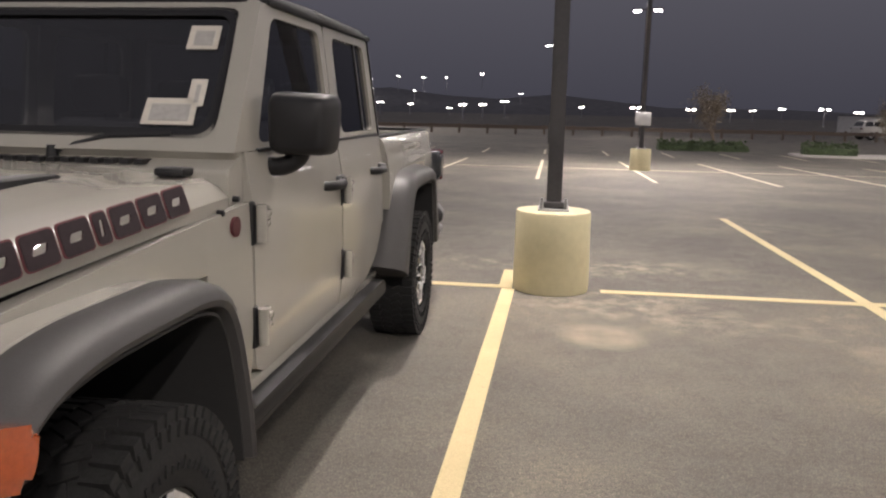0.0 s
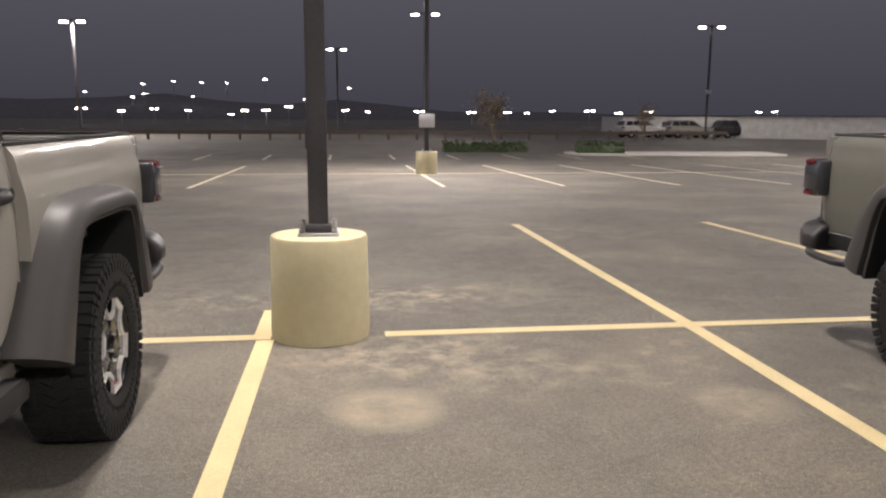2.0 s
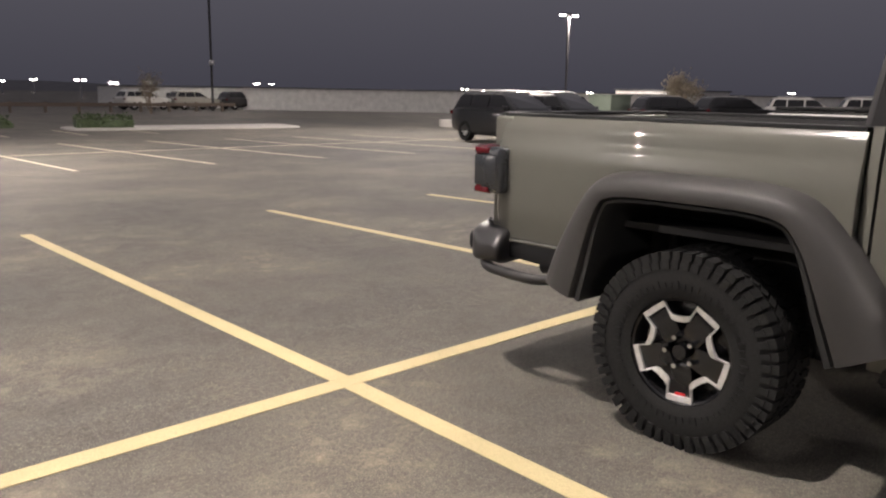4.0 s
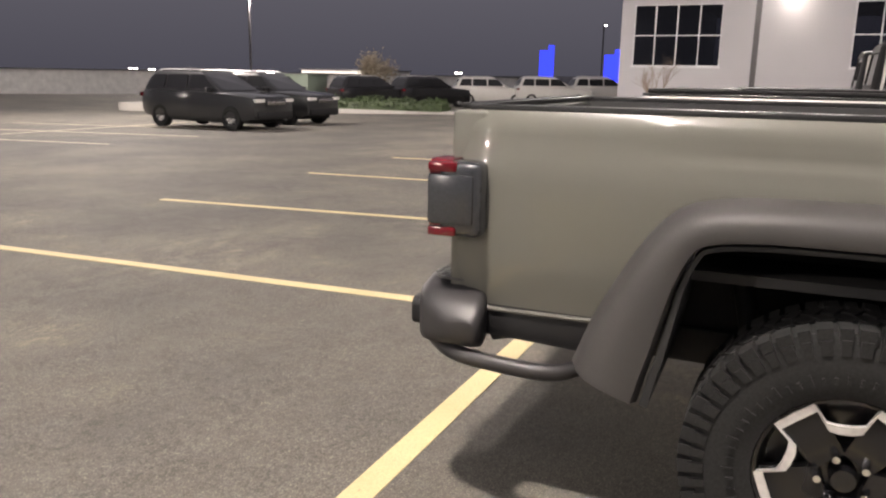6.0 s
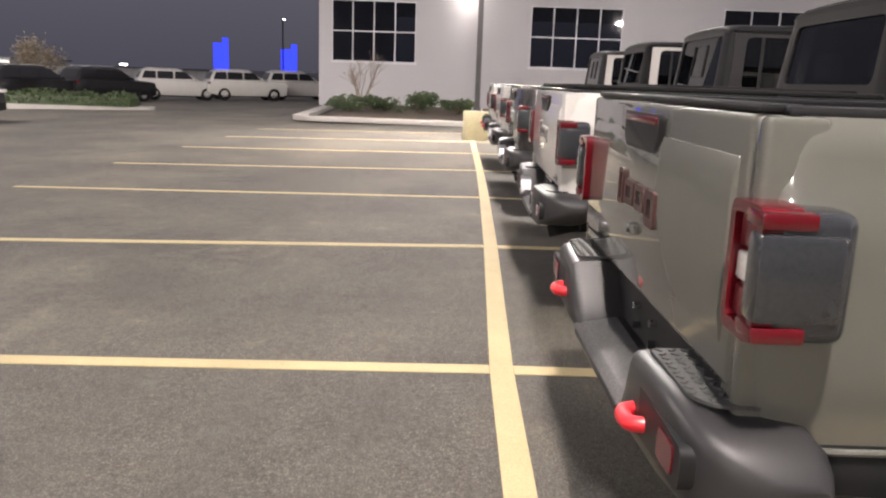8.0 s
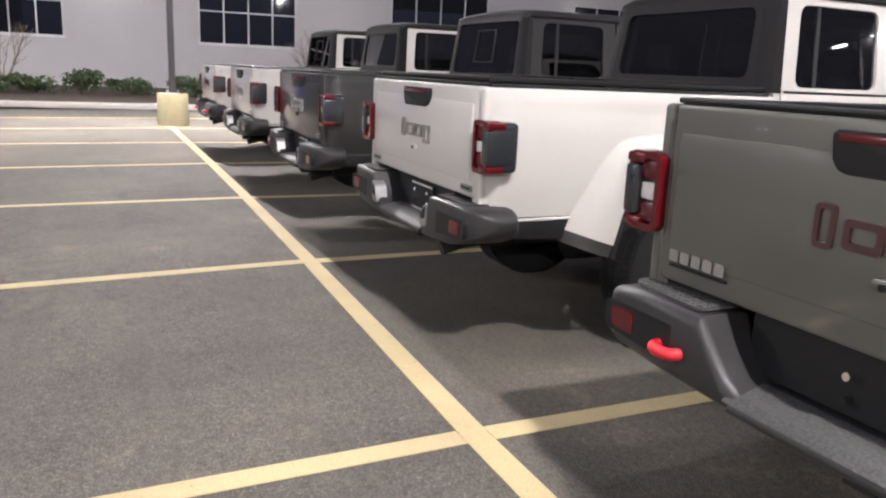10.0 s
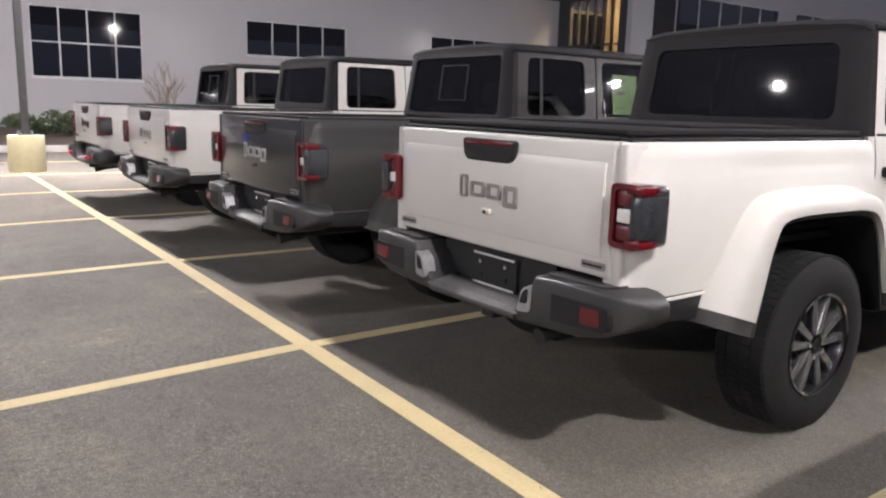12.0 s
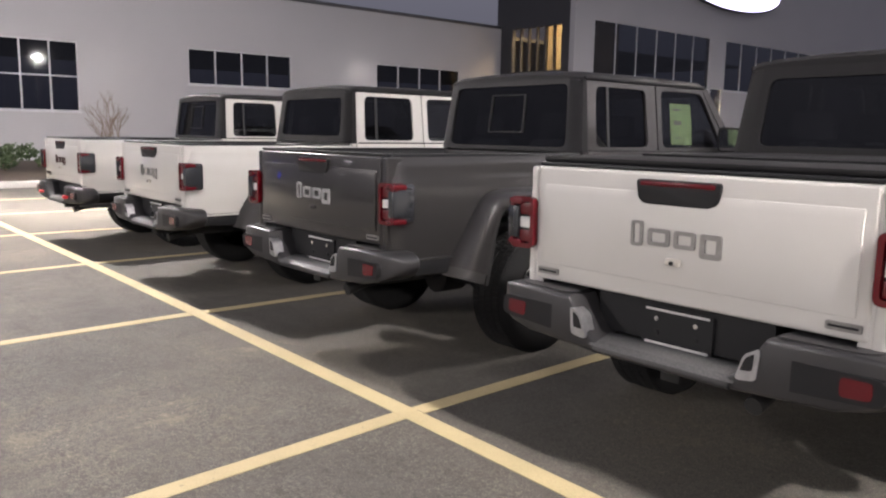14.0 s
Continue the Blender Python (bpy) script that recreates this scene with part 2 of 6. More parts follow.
def tube(bm, pts, r, seg=10):
    """A round bar along a line of points."""
    rings = []
    pts = [Vector(p) for p in pts]
    for i, p in enumerate(pts):
        d = (pts[min(i + 1, len(pts) - 1)] - pts[max(i - 1, 0)]).normalized()
        a = d.orthogonal().normalized() if i == 0 else (last - d * last.dot(d)).normalized()
        last = a
        b = d.cross(a)
        rr = r[i] if isinstance(r, (list, tuple)) else r
        rings.append([bm.verts.new(p + (a * math.cos(2 * math.pi * k / seg) + b * math.sin(2 * math.pi * k / seg)) * rr) for k in range(seg)])
    for a, b in zip(rings, rings[1:]):
        for k in range(seg):
            bm.faces.new((a[k], a[(k + 1) % seg], b[(k + 1) % seg], b[k]))
    bm.faces.new(rings[0][::-1]), bm.faces.new(rings[-1])


def prism(bm, pts, a0, a1, axis="X", bevel=0.0, seg=2):
    """A closed outline drawn out along one axis. X: outline in (y, z); Y: in (x, z); Z: in (x, y)."""
    def at(p, a):
        return {"X": (a, p[0], p[1]), "Y": (p[0], a, p[1]), "Z": (p[0], p[1], a)}[axis]
    lo = [bm.verts.new(at(p, a0)) for p in pts]
    hi = [bm.verts.new(at(p, a1)) for p in pts]
    n = len(pts)
    fs = [bm.faces.new(lo[::-1]), bm.faces.new(hi)]
    for i in range(n):
        bm.faces.new((lo[i], lo[(i + 1) % n], hi[(i + 1) % n], hi[i]))
    if bevel:
        es = list({e for f in fs for e in f.edges})
        bmesh.ops.bevel(bm, geom=es, offset=bevel, segments=seg, affect="EDGES", profile=0.5)


# ---------------------------------------------------------------- ground
D = 2.88
DROP = ((-400, 0.0), (0.0, 0.0), (5.6, -0.07), (30, -0.51), (70, -0.6), (400, -0.6))


def gz(y):
    """Height of the lot: level by the trucks, falling away towards the far rows."""
    for (a, za), (b, zb) in zip(DROP, DROP[1:]):
        if y <= b:
            return za + (zb - za) * (y - a) / (b - a)
    return DROP[-1][1]


bm = bmesh.new()
ys = [-1500, -60, -20, -6, 0, 5.6, 10, 18, 30, 50, 70, 150, 1500]
xs = [-1500, -80, -20, 0, 10, 25, 60, 120, 1500]
gv = [[bm.verts.new((x, y, gz(y))) for x in xs] for y in ys]
for j in range(len(ys) - 1):
    for i in range(len(xs) - 1):
        bm.faces.new((gv[j][i], gv[j][i + 1], gv[j + 1][i + 1], gv[j + 1][i]))
structure("ground", bm, M_ASPHALT, "worn grey asphalt parking lot with dusty patches", smooth=0)


def marking(x0, y0, x1, y1, w, material, label):
    """One painted stripe, following the ground."""
    bm = bmesh.new()
    d = Vector((x1 - x0, y1 - y0, 0))
    s = Vector((-d.y, d.x, 0)).normalized() * w / 2
    cuts = sorted({0.0, 1.0} | {(k - y0) / (y1 - y0) for k in (0.0, 5.6, 30) if y1 != y0 and 0 < (k - y0) / (y1 - y0) < 1})
    prev = None
    for f in cuts:
        p = Vector((x0, y0, 0)) + d * f
        p.z = gz(p.y)
        row = [bm.verts.new(p + s + Vector((0, 0, k))) for k in (0.001, 0.004)] + [bm.verts.new(p - s + Vector((0, 0, k))) for k in (0.004, 0.001)]
        if prev:
            for a in range(3):
                bm.faces.new((prev[a], prev[a + 1], row[a + 1], row[a]))
        prev = row
    return tagged(part("road_marking", bm, material, None, label, 0), kind="structure", category="road marking")


LAB = "yellow painted parking line, slightly worn"
spine_w, div_w = 0.115, 0.11
NODE = ((0.80, -0.012), (1.8, -0.006), (5.83, 0.0), (8.69, -0.06), (11.5, -0.096), (14.37, -0.115), (20.7, -0.1))
marking(-11.6, 0, 0.06, 0, spine_w, M_YELLOW, LAB)
for (xa, ya), (xb, yb) in zip(NODE, NODE[1:]):
    marking(xa, ya, xb, yb, spine_w, M_YELLOW, LAB)
spine = lambda x: next(ya + (yb - ya) * (x - xa) / (xb - xa) for (xa, ya), (xb, yb) in zip(NODE + ((20.7, -0.1),), NODE[1:] + ((40, -0.1),)) if x <= xb)
CROSS = {1: 2.92, 2: 5.83, 3: 8.69, 4: 11.5, 5: 14.37, 6: 17.27}
ENDX = {1: 2.93, 2: 5.72, 3: 8.40, 4: 11.48, 5: 14.24, 6: 17.28}
for i in range(-4, 9):
    xc, xe = CROSS.get(i, i * D), ENDX.get(i, i * D)
    marking(xc - (0.02 if i == 0 else 0) + (xc - xe) * 0.6, -5.4, xc + (0.028 if i == 0 else 0), spine(xc) - spine_w / 2 - 0.002, div_w, M_YELLOW, LAB)
    if i >= 1:
        marking(xc, spine(xc) + spine_w / 2 + 0.002, xe, 5.56, div_w, M_YELLOW, LAB)
    elif i == 0:
        marking(xc, spine(xc) + spine_w / 2 + 0.002, xe, 0.75, div_w, M_YELLOW, LAB)
ROW2 = 18.35
marking(-20, ROW2, 26, ROW2, 0.1, M_PALE, "pale painted parking line across the aisle")
for i in range(-6, 8):
    marking(i * D, ROW2 - 5.5, i * D, ROW2 - 0.052, 0.1, M_PALE, "pale painted parking line across the aisle")
    marking(i * D, ROW2 + 0.052, i * D, ROW2 + 5.3, 0.1, M_PALE, "pale painted parking line across the aisle")
for i in range(-2, 6):
    marking(i * D, 29.5, i * D, 34, 0.1, M_PALE, "faint painted parking line far across the lot")

# ---------------------------------------------------------------- light poles


def pole_base(root, r=0.315, h=0.67):
    bm = bmesh.new()
    prof = [(r * 1.0, 0.0), (r * 1.015, 0.05), (r * 1.0, h * 0.5), (r * 0.99, h - 0.02), (r * 0.965, h), (0.0, h)]
    seg, rings = 40, []
    for rr, z in prof[:-1]:
        rings.append([bm.verts.new((rr * math.cos(2 * math.pi * k / seg), rr * math.sin(2 * math.pi * k / seg), z)) for k in range(seg)])
    for a, b in zip(rings, rings[1:]):
        for k in range(seg):
            bm.faces.new((a[k], a[(k + 1) % seg], b[(k + 1) % seg], b[k]))
    bm.faces.new(rings[-1])
    part("concrete_base", bm, M_BASE, root, "pale yellow painted concrete cylinder")


def light_pole(x, y, z, height=9.0, base=True, arms=2, turn=0.0, box_at=0.0, tall=1.0, label="", lens=None, thick=0.062):
    root = tagged(new("light_pole"), label or "dark square parking lot light pole on yellow concrete base", "light pole", "parking lot light poles")
    root.matrix_world = pose(x, y, z, 0, 0, turn)
    h0 = 0.0
    if base:
        pole_base(root)
        h0 = 0.67
        part("base_plate", boxbm(-0.13, 0.13, -0.13, 0.13, h0, h0 + 0.022, bevel=0.004), M_STEEL, root)
        for sx in (-1, 1):
            for sy in (-1, 1):
                bm = bmesh.new()
                cyl(bm, (sx * 0.1, sy * 0.1, h0 + 0.05), 0.011, 0.011, 0.07, 8)
                cyl(bm, (sx * 0.1, sy * 0.1, h0 + 0.034), 0.021, 0.021, 0.02, 6)
                cyl(bm, (sx * 0.1, sy * 0.1, h0 + 0.058), 0.019, 0.019, 0.016, 6)
                part("anchor_bolt", bm, M_STEEL, root, "galvanised anchor bolt")
        part("collar", boxbm(-0.085, 0.085, -0.085, 0.085, h0 + 0.022, h0 + 0.075, bevel=0.008), M_POLE, root)
    bm = bmesh.new()
    prism(bm, [(-thick, -thick), (thick, -thick), (thick, thick), (-thick, thick)], h0 + 0.02, height, "Z")
    es = [e for e in bm.edges if abs(e.verts[0].co.z - e.verts[1].co.z) > 1]
    bmesh.ops.bevel(bm, geom=es, offset=0.014, segments=2, affect="EDGES")
    part("pole", bm, M_POLE, root)
    if base:
        part("hand_hole_cover", boxbm(-thick - 0.012, -thick, -0.035, 0.035, h0 + 0.55, h0 + 0.72, bevel=0.004), M_POLE, root)
    if box_at:
        part("junction_box", boxbm(-0.22, 0.22, -thick - 0.16, -thick, box_at - 0.2, box_at + 0.2, bevel=0.012), M_GREYBOX, root, "pale grey electrical box")
    for k in range(arms):
        s = 1 if k == 0 else -1
        part("arm", boxbm(s * thick, s * 0.55, -0.03, 0.03, height - 0.16, height - 0.09, bevel=0.006), M_POLE, root)
        hd = part("lamp_head", boxbm(s * 0.5, s * 1.12, -0.2, 0.2, height - 0.17, height - 0.06, bevel=0.02), M_POLE, root)
        part("lens", boxbm(s * 0.55, s * 1.07, -0.16, 0.16, height - (0.178 if base else 0.26), height - 0.168), lens or M_HEAD, hd, "glowing white lamp lens", 0)
    return root


for x, y in ((0.38, 0.04), (20.9, -0.18), (5.0, -14.0), (-9.6, -23.6), (13.0, -39.2)):
    light_pole(x, y, 0, 7.2)
light_pole(3.05, ROW2 - 0.1, gz(ROW2), 7.2, box_at=1.58)
for x, y, h in ((-22.2, 67.5, 10), (33.0, 62.0, 10), (65, 48.3, 10), (0.2, 87, 9.6), (7.2, 57.6, 10.0)):
    light_pole(x, y, -0.6, h, base=False, turn=-15, box_at=4.2 if x in (33.0,) else 0, thick=0.09, label="distant parking lot light pole with glowing double head")
light_pole(118, 26, -0.6, 10, base=False, arms=1, thick=0.09, label="distant single head street light")

def spot_lamp(place, watts, color=LAMP, size=168, throw=(0.0, 0.001), blend=0.25):
    d = bpy.data.lights.new("pole_or_fill_lamp", "SPOT")
    d.energy, d.color, d.spot_size, d.spot_blend, d.shadow_soft_size = watts, color, radians(size), blend, 0.12
    o = new("pole_or_fill_lamp", d)
    o.matrix_world = look(place, (place[0] + throw[0], place[1] + throw[1], place[2] - 1))
    return o


# the heads throw sideways along the rows, so that the ground is lit evenly between the poles
WATT = 1650
for x, y, z, w, out in ((0.38, 0.04, 6.9, 1.6, 1.5), (20.9, -0.18, 6.9, 2.6, 0.9), (5.0, -14.0, 6.9, 1.8, 0.3), (-9.6, -23.6, 6.9, 2.4, 0.3), (13.0, -39.2, 6.9, 2.2, 0.3), (3.05, ROW2, 6.6, 2.1, 0.4)):
    for s in (-1, 1):
        spot_lamp((x + s * 0.8, y, z), WATT * w, throw=(s * out, 0.001), blend=0.6)
for x, y in ((33, 62), (7.2, 57.6), (-22, 67), (65, 48)):
    spot_lamp((x, y, 9.0), 15000)
# two unseen fill lamps, with no pole, added to brighten the aisle's far ends
spot_lamp((24, 24, 9.0), 8000)
spot_lamp((-20, 14, 9.0), 8000)

# ---------------------------------------------------------------- dealership building
BX = 40.35


def wall_with_windows(name, x, y_hi, y_lo, top, openings, thick, label):
    """A wall in the plane x, facing -x, from y_hi down to y_lo, with openings (y_hi, y_lo, z0, z1)."""
    bm = bmesh.new()
    cuts = sorted({y_lo, y_hi} | {v for o in openings for v in o[:2]})
    for a, b in zip(cuts, cuts[1:]):
        zs, hit = [(0.0, top)], [o for o in openings if o[1] <= a + 1e-6 and o[0] >= b - 1e-6]
        if hit:
            zs = [(0.0, hit[0][2]), (hit[0][3], top)]
        for z0, z1 in zs:
            box(bm, x, x + thick, a, b, z0, z1)
    bmesh.ops.remove_doubles(bm, verts=bm.verts, dist=1e-4)
    return structure(name, bm, M_PANEL, label, smooth=0)


def facade_window(n, x, y_hi, y_lo, z0, z1, cols, rows, label):
    root = tagged(new("window_%d" % n), label, "window", kind="structure")
    w, fw = y_hi - y_lo, 0.055
    part("window_frame", boxbm(x + 0.02, x + 0.12, y_lo, y_lo + fw, z0, z1), M_ALU, root, smooth=0)
    part("window_frame", boxbm(x + 0.02, x + 0.12, y_hi - fw, y_hi, z0, z1), M_ALU, root, smooth=0)
    part("window_frame", boxbm(x + 0.021, x + 0.119, y_lo + fw, y_hi - fw, z0, z0 + fw), M_ALU, root, smooth=0)
    part("window_frame", boxbm(x + 0.021, x + 0.119, y_lo + fw, y_hi - fw, z1 - fw, z1), M_ALU, root, smooth=0)
    part("window_sill", boxbm(x - 0.06, x + 0.02, y_lo - 0.04, y_hi + 0.04, z0 - 0.06, z0, bevel=0.01), M_ALU, root)
    for i in range(1, cols):
        y = y_lo + w * i / cols
        part("mullion", boxbm(x + 0.025, x + 0.115, y - 0.028, y + 0.028, z0 + fw, z1 - fw), M_ALU, root, smooth=0)
    for j in range(1, rows):
        z = z0 + (z1 - z0) * j / rows
        part("transom", boxbm(x + 0.028, x + 0.112, y_lo + fw, y_hi - fw, z - 0.028, z + 0.028), M_ALU, root, smooth=0)
    for i in range(cols):
        for j in range(rows):
            p = part("pane", boxbm(x + 0.068, x + 0.074, y_lo + w * i / cols + 0.02, y_lo + w * (i + 1) / cols - 0.02,
                                   z0 + (z1 - z0) * j / rows + 0.02, z0 + (z1 - z0) * (j + 1) / rows - 0.02), M_WINGLASS, root, smooth=0)
            p.visible_shadow = False
    return root


YR = -31.6
W1 = [(6.40, 2.38, 2.09, 4.93), (-3.0, -7.35, 2.09, 4.93), (-12.0, -17.25, 3.45, 5.06), (-22.35, -28.3, 3.45, 5.06)]
wall_with_windows("wall_east", BX, 7.0, YR, 7.7, W1, 0.35, "pale grey satin panel facade mirroring the lot lamps")
for k, (a, b, c, d) in enumerate(W1):
    facade_window(k + 1, BX, a, b, c, d, 4, 2 if k < 2 else 1, "dark window with white frame in pale grey facade")
structure("wall_north", boxbm(BX + 0.35, BX + 40, 6.65, 7.0, 0, 7.7), M_PANEL, "side wall of the pale grey building", smooth=0)
structure("trim", boxbm(BX - 0.06, BX + 0.45, YR + 0.1, 7.06, 7.7, 7.86, bevel=0.02), M_COPING, "dark metal coping on the parapet")
structure("roof", boxbm(BX + 0.35, BX + 40, -60, 6.65, 7.2, 7.4), M_COPING, "flat roof behind the parapet", smooth=0)
PX = 34.6
W5 = [(-33.3, -45.4, 4.6, 7.95), (-47.3, -62.0, 4.6, 7.95), (-45.65, -47.1, 2.2, 4.7)]
wall_with_windows("wall_front", PX, YR, -80, 13.6, W5, 0.35, "pale grey upper facade beside the entrance")
facade_window(5, PX, *W5[0], 6, 1, "tall dark strip window with pale mullions")
facade_window(6, PX, *W5[1], 7, 1, "dark strip window with pale mullions")
facade_window(8, PX, *W5[2], 1, 1, "warm lit glazed opening beside the strip windows")
structure("wall_lobby", boxbm(PX + 2.0, PX + 2.1, -48.4, -44.4, 0, 5.0), M_INT, "warm lobby wall behind the glazing", smooth=0)
area_lamp("lobby_lamp", (PX + 1.2, -46.4, 4.9), (PX + 1.5, -46.4, 0), 260, 1.5, 0.5, (1.0, 0.78, 0.42))
bm = bmesh.new()
for a, b, z0, z1 in ((PX + 0.35, PX + 0.9, 0, 13.6), (BX - 0.9, BX + 0.35, 0, 13.6), (PX + 0.9, BX - 0.9, 0, 3.2), (PX + 0.9, BX - 0.9, 7.6, 13.6)):
    box(bm, a, b, YR - 0.35, YR, z0, z1)
structure("wall_return", bm, M_CHARCOAL, "charcoal clad return wall with lit glazing", smooth=0)
structure("trim", boxbm(PX - 0.06, BX + 0.4, -80, YR + 0.06, 13.6, 13.78, bevel=0.02), M_COPING, "dark coping of the taller block")
ent = tagged(new("window_7"), "tall glazed entrance bay lit warm from inside", "window", kind="structure")
for k in range(7):
    x = PX + 0.9 + k * (BX - PX - 1.8) / 6
    part("mullion", boxbm(x - 0.05, x + 0.05, YR - 0.25, YR - 0.05, 3.2, 7.6), M_CHARCOAL, ent, smooth=0)
part("transom", boxbm(PX + 0.95, BX - 0.95, YR - 0.24, YR - 0.06, 5.0, 5.1), M_CHARCOAL, ent, smooth=0)
part("pane", boxbm(PX + 0.95, BX - 0.95, YR - 0.17, YR - 0.16, 3.2, 7.6), M_BAYGLASS, ent, smooth=0).visible_shadow = False
structure("wall_inside", boxbm(PX + 0.5, BX + 0.3, -36.2, -36.0, 0, 10.4), M_INT, "warm interior back wall", smooth=0)
# added panel, out of view: stops the entrance lamp from lighting window_5
structure("wall_partition", boxbm(PX + 0.42, PX + 0.48, -36.0, YR - 0.36, 0, 10.4), M_INT, "unseen panel added to block the entrance light behind the strip window", smooth=0)
area_lamp("entrance_lamp", ((PX + BX) / 2, -34, 9.8), ((PX + BX) / 2, -34, 0), 900, 3, 1.5, (1.0, 0.78, 0.45))


# a lit oval sign high on the taller block
sign = tagged(new("wall_sign"), "oval illuminated sign glowing pale violet white on the facade", "sign")
sign.location = (PX, -47.5, 11.35)
def oval(bm, a, b, x0, x1):
    prism(bm, [(a * math.cos(2 * math.pi * k / 48), b * math.sin(2 * math.pi * k / 48)) for k in range(48)], x0, x1, "X")
for nm, a, b, x0, x1, m in (("housing", 6.3, 1.5, -0.25, -0.002, M_CHARCOAL), ("sign_face", 6.2, 1.4, -0.27, -0.249, M_SIGN)):
    bm = bmesh.new()
    oval(bm, a, b, x0, x1)
    part(nm, bm, m, sign, "glowing pale violet face" if m is M_SIGN else "")

# planting strip in front of the facade
bm = bmesh.new()
prism(bm, [(26.6, 5.2), (26.2, 4.6), (26.2, -25), (26.6, -25), (26.6, 4.7), (26.9, 5.0), (BX, 6.0), (BX, 6.35), (26.9, 5.45)], 0, 0.15, "Z", 0.012)
structure("kerb", bm, M_KERB, "concrete kerb of the planting strip")
structure("ground_bed", boxbm(26.6, BX, -25, 4.7, 0.0, 0.10), M_SOIL, "bark mulch planting strip below the facade", smooth=0)

# ---------------------------------------------------------------- pickup trucks
M_STING = paint_material("grey_green_paint", (0.116, 0.115, 0.101), 0.03, 0.26)
M_SILVERGREY = paint_material("pale_grey_green_paint", (0.275, 0.262, 0.232), 0.05, 0.26)
M_WHITE = paint_material("white_paint", (0.56, 0.545, 0.515), 0.02, 0.28)
M_GRANITE = paint_material("dark_grey_metallic_paint", (0.042, 0.040, 0.040), 0.35)
M_BLACKPAINT = paint_material("black_paint", (0.012, 0.012, 0.013), 0.1)
M_BUMPER = simple("dark_bumper_plastic", (0.024, 0.023, 0.024), 0.45, grain=600, amount=0.2, relief=0.12)
M_PLASTIC = simple("textured_grey_plastic", (0.050, 0.048, 0.047), 0.5, grain=600, amount=0.2, relief=0.15)
M_DARKPLASTIC = simple("black_plastic", (0.014, 0.014, 0.015), 0.5, grain=300)
M_TOP = simple("black_hard_top", (0.017, 0.0165, 0.018), 0.58, grain=700, amount=0.2, relief=0.2)
M_SOFTTOP = simple("dark_grey_canvas_top", (0.019, 0.0185, 0.0195), 0.85, grain=900, amount=0.25, relief=0.5)
M_UNDER = simple("underbody_black", (0.012, 0.012, 0.012), 0.8)
M_TYRE = simple("tyre_rubber", (0.015, 0.015, 0.015), 0.8, grain=120, amount=0.3, relief=0.3)
M_RIMBLACK = simple("gloss_black_alloy", (0.008, 0.008, 0.009), 0.25, 0.1, coat=0.2)
M_ALLOY = simple("machined_alloy", (0.66, 0.65, 0.64), 0.35, 0.45)
M_DARKALLOY = simple("dark_polished_alloy", (0.36, 0.36, 0.36), 0.22, 0.85)
M_TREAD = simple("worn_tread_plate", (0.075, 0.075, 0.075), 0.6, 0.0, grain=120, amount=0.3)
M_CHROME = simple("chrome", (0.75, 0.75, 0.74), 0.12, 1.0, amount=0.03)
M_REDLENS, _n, _l, _p = mat("red_lamp_lens")
_p.inputs["Base Color"].default_value = (0.095, 0.003, 0.007, 1)
_p.inputs["Roughness"].default_value, _p.inputs["Coat Weight"].default_value = 0.18, 0.4
M_REDINNER = simple("red_lamp_reflector", (0.13, 0.014, 0.018), 0.3, grain=200, amount=0.25, coat=0.4)
M_CLEAR = simple("clear_lamp_lens", (0.8, 0.78, 0.74), 0.15, grain=150, amount=0.1, coat=1.0)
M_SMOKE = simple("smoked_lamp_side", (0.028, 0.030, 0.034), 0.25, grain=90, coat=0.6)
M_AMBER = simple("amber_lens", (0.33, 0.06, 0.012), 0.2, grain=90, coat=1.0)
M_REDHOOK = simple("red_tow_hook_paint", (0.62, 0.02, 0.03), 0.35)
M_BADGE = simple("badge_grey", (0.30, 0.29, 0.28), 0.35, 0.6)
M_BADGERED = simple("badge_red", (0.07, 0.010, 0.013), 0.7)
M_EMBSILVER = simple("silver_emblem", (0.30, 0.30, 0.30), 0.4)
M_EMBLEM = simple("dull_red_emblem", (0.06, 0.024, 0.022), 0.4)
M_DECAL = simple("black_decal", (0.016, 0.009, 0.011), 0.8)
M_GLASS = glass_material("tinted_car_glass", (0.26, 0.265, 0.28), 0.015, 0.07)
M_WSGLASS = glass_material("windscreen_glass", (0.50, 0.51, 0.53), 0.015, 0.08)
M_SEAT = simple("dark_seat_fabric", (0.08, 0.08, 0.085), 0.9)
M_PAPER = simple("white_paper_sticker", (0.50, 0.47, 0.41), 0.8, amount=0.06)
M_GREENPAPER = simple("green_window_sticker", (0.48, 0.66, 0.30), 0.8)
M_INK = simple("grey_print", (0.34, 0.33, 0.31), 0.8)
M_LINER = simple("bed_liner", (0.03, 0.03, 0.031), 0.75, grain=300, relief=0.5)

CACHE = {}


def shared(key, maker, material, name, parent, label="", smooth=40):
    """A part whose mesh is made once for each material and then shared."""
    k = (key, material.name)
    if k not in CACHE:
        bm = bmesh.new()
        maker(bm)
        me = finish(bm, smooth)
        me.materials.append(material)
        CACHE[k] = me
    return part(name, CACHE[k], material, parent, label)


def poly(points):
    """Straight-line interpolation through points, as a function."""
    def f(v):
        if v <= points[0][0]:
            return points[0][1]
        for (a, fa), (b, fb) in zip(points, points[1:]):
            if v <= b:
                return fa + (fb - fa) * (v - a) / (b - a)
        return points[-1][1]
    return f


